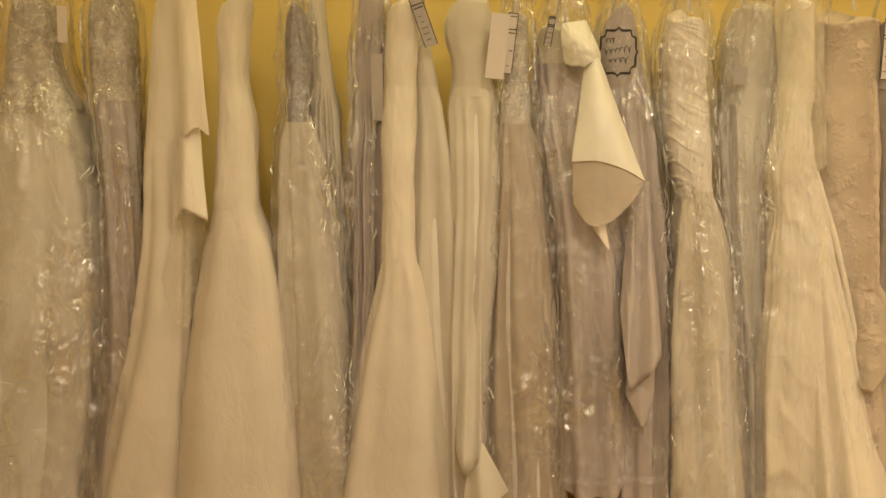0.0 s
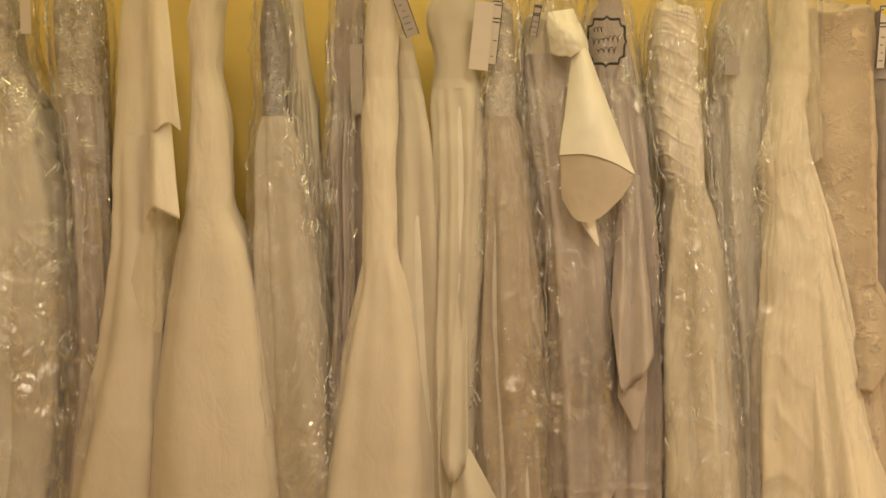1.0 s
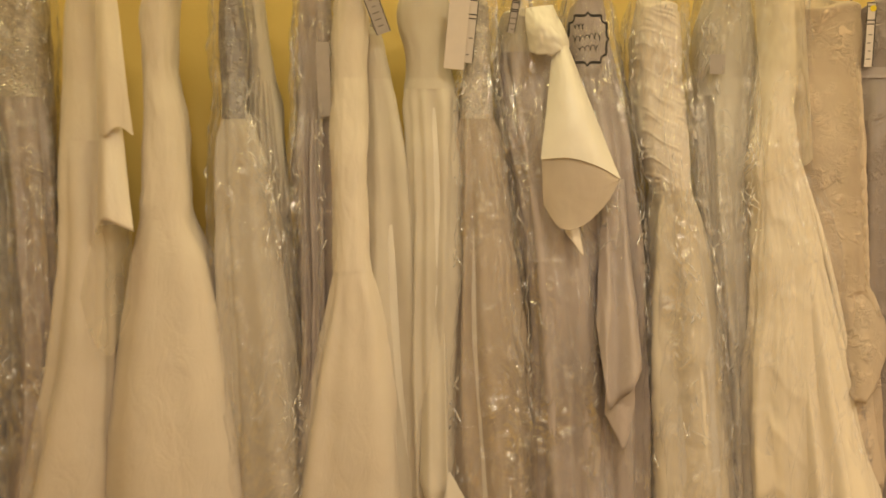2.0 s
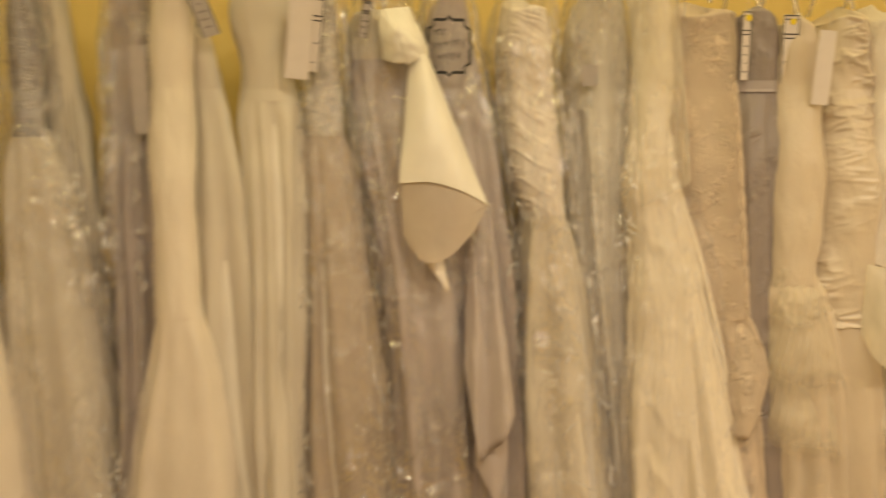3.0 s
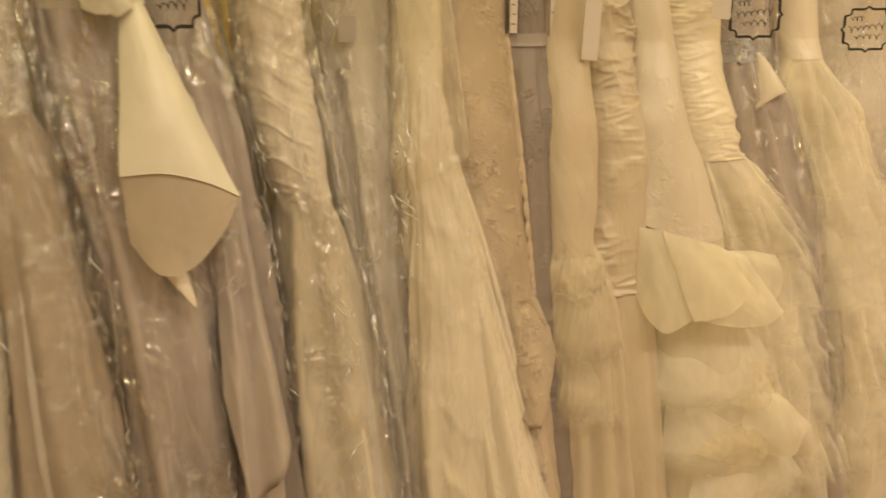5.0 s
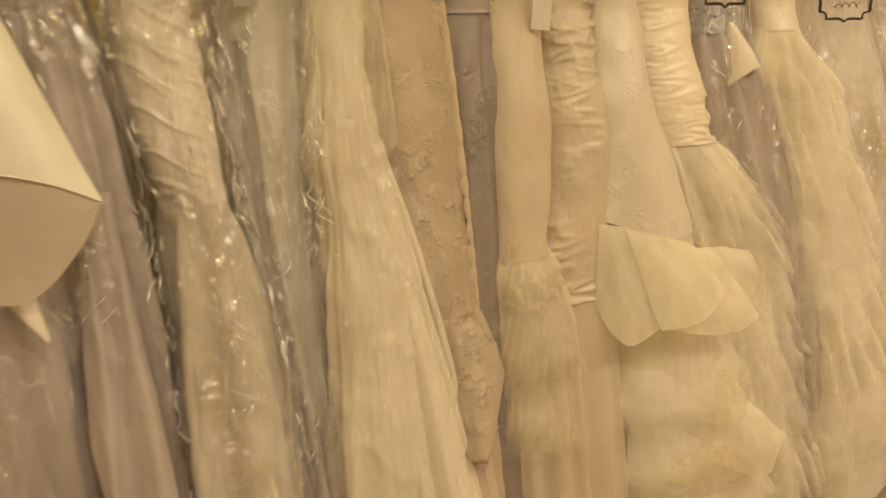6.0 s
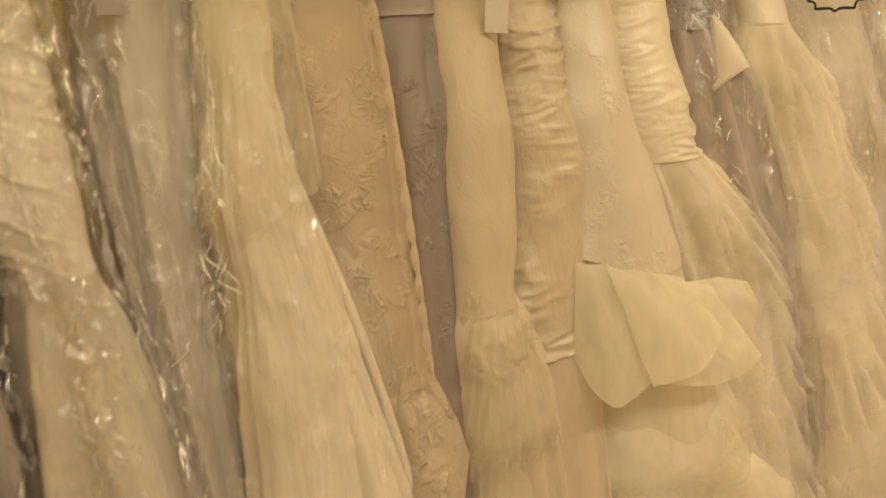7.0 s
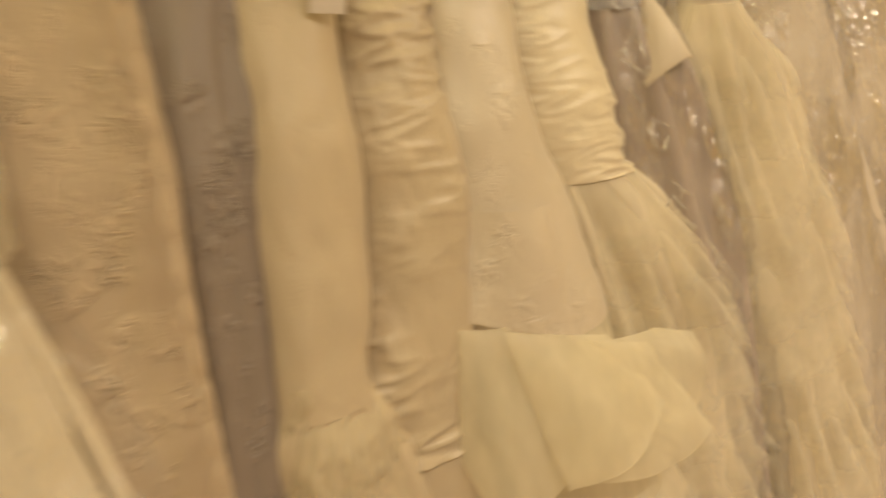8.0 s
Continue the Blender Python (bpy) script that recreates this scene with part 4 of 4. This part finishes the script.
thin_out(fan("pleated_tier", (1.376, 2.530, 0.790), (1.584, 2.530, 0.750), [(1.345, 2.535, 0.560), (1.372, 2.478, 0.556), (1.470, 2.466, 0.520), (1.600, 2.500, 0.490)], shaded_organza, g, "fine-pleated sheer tier with a frayed hem", bulge=0.012, seed=183, **PLEATS), 44, 0.5)
thin_out(fan("pleated_tier", (1.400, 2.552, 0.960), (1.535, 2.550, 0.945), [(1.345, 2.555, 0.735), (1.368, 2.492, 0.712), (1.462, 2.482, 0.684), (1.600, 2.520, 0.690)], shaded_organza, g, "fine-pleated sheer tier with a frayed hem", bulge=0.018, seed=182, **PLEATS), 44, 0.5)
thin_out(fan("gathered_band", (1.405, 2.566, 1.030), (1.517, 2.566, 1.012), [(1.366, 2.575, 0.895), (1.392, 2.510, 0.868), (1.466, 2.502, 0.858), (1.575, 2.560, 0.895)], shaded_organza, g, "crumpled gathered band", bulge=0.008, waves=8, wave=0.004, crumple=0.006, ragged=0.02, seed=181, m=100, n=60), 60, 0.5)
K = [(1.73, 1.817, 0.111), (1.664, 1.817, 0.131), (1.461, 1.827, 0.169), (1.315, 1.82, 0.191), (1.166, 1.843, 0.282), (0.991, 1.87, 0.372), (0.937, 1.878, 0.391), (0.692, 1.933, 0.508), (0.43, 2, 0.621), (0.193, 2.039, 0.698), (-0.1, 2.073, 0.774)]
g = simple_gown("cream lace trumpet gown with large organza ruffles", K, -0.03, 0.96, lace_bead, organza, 20, skirt_kw=dict(folds=5, fold=0.016, fold_top=0.008))
thin_out(fan("ruffle", (1.910, 2.515, 0.353), (2.215, 2.515, 0.345), [(1.757, 2.448, 0.182), (1.884, 2.415, 0.147), (2.070, 2.415, 0.150), (2.341, 2.454, 0.142)], tulle_mid, g, bulge=0.03, waves=1.8, wave=0.014, seed=245), 26, 0.35)
thin_out(fan("ruffle", (1.779, 2.537, 0.552), (2.178, 2.534, 0.533), [(1.701, 2.466, 0.364), (1.841, 2.431, 0.312), (2.046, 2.433, 0.331), (2.276, 2.475, 0.354)], tulle_mid, g, bulge=0.03, waves=1.8, wave=0.014, seed=244), 26, 0.35)
thin_out(fan("ruffle", (1.746, 2.558, 0.711), (2.159, 2.551, 0.658), [(1.691, 2.486, 0.542), (1.800, 2.450, 0.495), (1.974, 2.449, 0.489), (2.219, 2.495, 0.537)], tulle_mid, g, bulge=0.03, waves=1.8, wave=0.014, seed=246), 26, 0.35)
RUFFLE = dict(rim=0.0004, crumple=0.004)
fan("ruffle", (1.670, 2.565, 1.026), (1.800, 2.560, 1.000), [(1.645, 2.538, 0.850), (1.660, 2.498, 0.778), (1.712, 2.474, 0.756), (1.860, 2.478, 0.780)], organza, g, bulge=0.020, waves=1.2, wave=0.008, seed=21, **RUFFLE)
fan("ruffle", (1.943, 2.548, 0.930), (2.110, 2.545, 0.905), [(1.979, 2.500, 0.775), (2.090, 2.480, 0.735), (2.184, 2.492, 0.790), (2.176, 2.510, 0.886)], organza, g, bulge=0.022, waves=1.5, wave=0.008, seed=23, **RUFFLE)
fan("ruffle", (1.880, 2.530, 0.960), (2.050, 2.520, 0.905), [(1.794, 2.462, 0.777), (1.960, 2.452, 0.728), (2.060, 2.448, 0.718), (2.145, 2.455, 0.737)], organza, g, bulge=0.022, waves=1.6, wave=0.007, seed=26, **RUFFLE)
fan("ruffle", (1.740, 2.545, 1.010), (1.962, 2.535, 0.940), [(1.778, 2.448, 0.774), (1.870, 2.438, 0.790), (1.945, 2.440, 0.806), (2.016, 2.452, 0.832)], organza, g, bulge=0.026, waves=1.3, wave=0.008, seed=22, **RUFFLE)
fan("ruffle", (2.030, 2.480, 0.500), (2.190, 2.476, 0.470), [(1.990, 2.440, 0.365), (2.110, 2.418, 0.318), (2.215, 2.412, 0.312), (2.305, 2.420, 0.352)], organza, g, bulge=0.030, waves=1.4, wave=0.012, seed=24, **RUFFLE)
fan("ruffle", (2.050, 2.492, 0.600), (2.141, 2.490, 0.575), [(1.950, 2.450, 0.502), (2.035, 2.432, 0.475), (2.100, 2.432, 0.495), (2.120, 2.450, 0.555)], organza_fine, g, bulge=0.026, waves=1.4, wave=0.010, seed=27, **RUFFLE)
fan("ruffle", (1.940, 2.472, 0.440), (2.111, 2.468, 0.410), [(1.786, 2.436, 0.400), (1.925, 2.424, 0.330), (2.034, 2.420, 0.320), (2.119, 2.424, 0.345)], organza_fine, g, bulge=0.026, waves=1.4, wave=0.012, seed=28, **RUFFLE)
LACE_TOP = [(1.700, 2.640, 1.180), (1.770, 2.568, 1.175), (1.840, 2.562, 1.170), (1.912, 2.600, 1.160)]
fan("lace_hem", (0, 0, 0), (0, 0, 0), [(1.690, 2.595, 1.025), (1.770, 2.546, 1.003), (1.860, 2.538, 0.972), (1.972, 2.550, 0.966)], lace_bead, g, "pointed hem of the lace overdress", top=LACE_TOP, bulge=0.004, waves=1.2, wave=0.006, seed=29, ragged=0.004, crumple=0.002, n=40, m=50, thick=0.0)

K = [(1.74, 2.299, 0.179), (1.681, 2.299, 0.211), (1.517, 2.292, 0.239), (1.435, 2.278, 0.245), (1.286, 2.318, 0.338), (1.115, 2.371, 0.386), (0.94, 2.408, 0.347), (0.759, 2.434, 0.293), (0.383, 2.478, 0.242), (0.005, 2.556, 0.268), (-0.1, 2.571, 0.274)]
g = simple_gown("grey gown with rhinestone waistband in clear plastic", K, 0.03, 1.46, pearl_satin, pearl_satin, 22, skirt_kw=dict(folds=8, fold=0.02, fold_top=0.010))
tube("waistband", K, 1.434, 1.50, 0.03, beaded_dark, g, "sparkling rhinestone band", seed=221, grow=0.005, cap=False, nv=12)
fan("curled_drape", (2.262, 2.700, 1.465), (2.290, 2.700, 1.455), [(2.240, 2.668, 1.295), (2.268, 2.650, 1.325), (2.312, 2.640, 1.345), (2.362, 2.650, 1.340)], satin, g, bulge=0.02, seed=25, rim=0.0012)
bag = garment_bag(K, 0.03, "clear plastic bag over the grey rhinestone gown", 22, hem=0.3)
badge((2.220, 2.680, 1.571), 0.160, 0.142, bag, yaw=-32)
K = [(1.74, 2.065, 0.193), (1.704, 2.065, 0.227), (1.456, 2.055, 0.233), (1.409, 2.049, 0.229), (1.299, 2.064, 0.257), (1.187, 2.078, 0.234), (1.12, 2.125, 0.312), (0.963, 2.218, 0.459), (0.783, 2.293, 0.545), (0.607, 2.316, 0.552), (0.043, 2.446, 0.651), (-0.1, 2.469, 0.671)]
g = simple_gown("cream tulle gown with pleated satin bodice", K, 0.02, 1.165, taffeta, tulle, 26, bodice_kw=dict(ruche=0.005, ruche_pitch=0.034, nv=150), skirt_kw=dict(folds=14, fold=0.026, fold_top=0.012))
tulle_tiers(K, 0.02, 1.160, 0.15, 11, g, 260)

K = [(1.732, 2.877, 0.416), (1.44, 2.909, 0.454), (1.254, 2.927, 0.522), (0.962, 3.011, 0.692), (0.651, 3.11, 0.782), (-0.1, 3.2, 0.876)]
g = simple_gown("ivory lace gown in a wrinkled clear plastic bag", K, 0.04, 1.2, lace_ivory, lace_ivory, 27)
bag = garment_bag(K, 0.04, "clear plastic bag with a black badge over lace", 27, hem=0.3, crumple=0.009)
badge((2.792, 2.684, 1.528), 0.165, 0.145, bag, yaw=-38)
K = [(1.74, 2.488, 0.195), (1.717, 2.488, 0.229), (1.55, 2.51, 0.196), (1.447, 2.515, 0.174), (1.274, 2.582, 0.415), (1.097, 2.622, 0.445), (0.913, 2.667, 0.464), (0.724, 2.706, 0.508), (0.32, 2.8, 0.649), (-0.1, 2.868, 0.766)]
g = simple_gown("ivory gown with a wide layered tulle skirt", K, 0, 1.44, satin, tulle, 28, skirt_kw=dict(folds=5, fold=0.018, fold_top=0.008))
tulle_tiers(K, 0, 1.430, 0.15, 10, g, 280)
K = [(1.783, 3.261, 0.425), (1.433, 3.305, 0.47), (1.133, 3.318, 0.545), (0.811, 3.444, 0.711), (0.347, 3.609, 0.939), (-0.1, 3.72, 1.115)]
simple_gown("ivory satin gown in clear plastic", K, 0.04, 1.3, lace_ivory, satin, 29)
garment_bag(K, 0.04, "clear plastic bag over the ivory satin gown", 29, hem=0.3)

# ---- tags ----
hang_tag((-1.145, 2.686, 1.737), (-1.148, 2.677, 1.630), 0.030, "small white paper tag on a beaded gown", card_white)
hang_tag((-0.095, 2.699, 1.791), (-0.034, 2.686, 1.620), 0.042, "grey printed tag with black border hanging askew", card_grey, 5)
hang_tag((0.174, 2.684, 1.713), (0.154, 2.663, 1.522), 0.056, "blank white tag beside a strapless gown", card_white)
hang_tag((0.214, 2.705, 1.719), (0.194, 2.685, 1.540), 0.030, "white printed tag with black border", card_white, 2)
hang_tag((0.334, 2.714, 1.710), (0.318, 2.706, 1.622), 0.022, "small grey printed tag in clear plastic", card_grey, 3)
hang_tag((-0.202, 2.732, 1.593), (-0.201, 2.689, 1.397), 0.036, "grey tag inside a narrow plastic bag", card_grey, 0)
hang_tag((1.351, 2.714, 1.703), (1.349, 2.693, 1.523), 0.026, "white printed tag with yellow sticker, seen edge-on", card_white, 4, True, yaw=-8)
hang_tag((1.485, 2.713, 1.696), (1.482, 2.692, 1.513), 0.044, "white printed tag with yellow sticker", card_white, 5, True, yaw=-12)
hang_tag((1.560, 2.670, 1.649), (1.545, 2.637, 1.456), 0.047, "plain white tag on a cream satin gown", card_white, yaw=-12)
hang_tag((2.070, 2.685, 1.731), (2.058, 2.668, 1.558), 0.058, "plain white tag on a pleated bodice", card_white, yaw=-22)
hang_tag((0.918, 2.728, 1.562), (0.918, 2.721, 1.507), 0.045, "small grey label inside a milky bag", card_grey, 0)
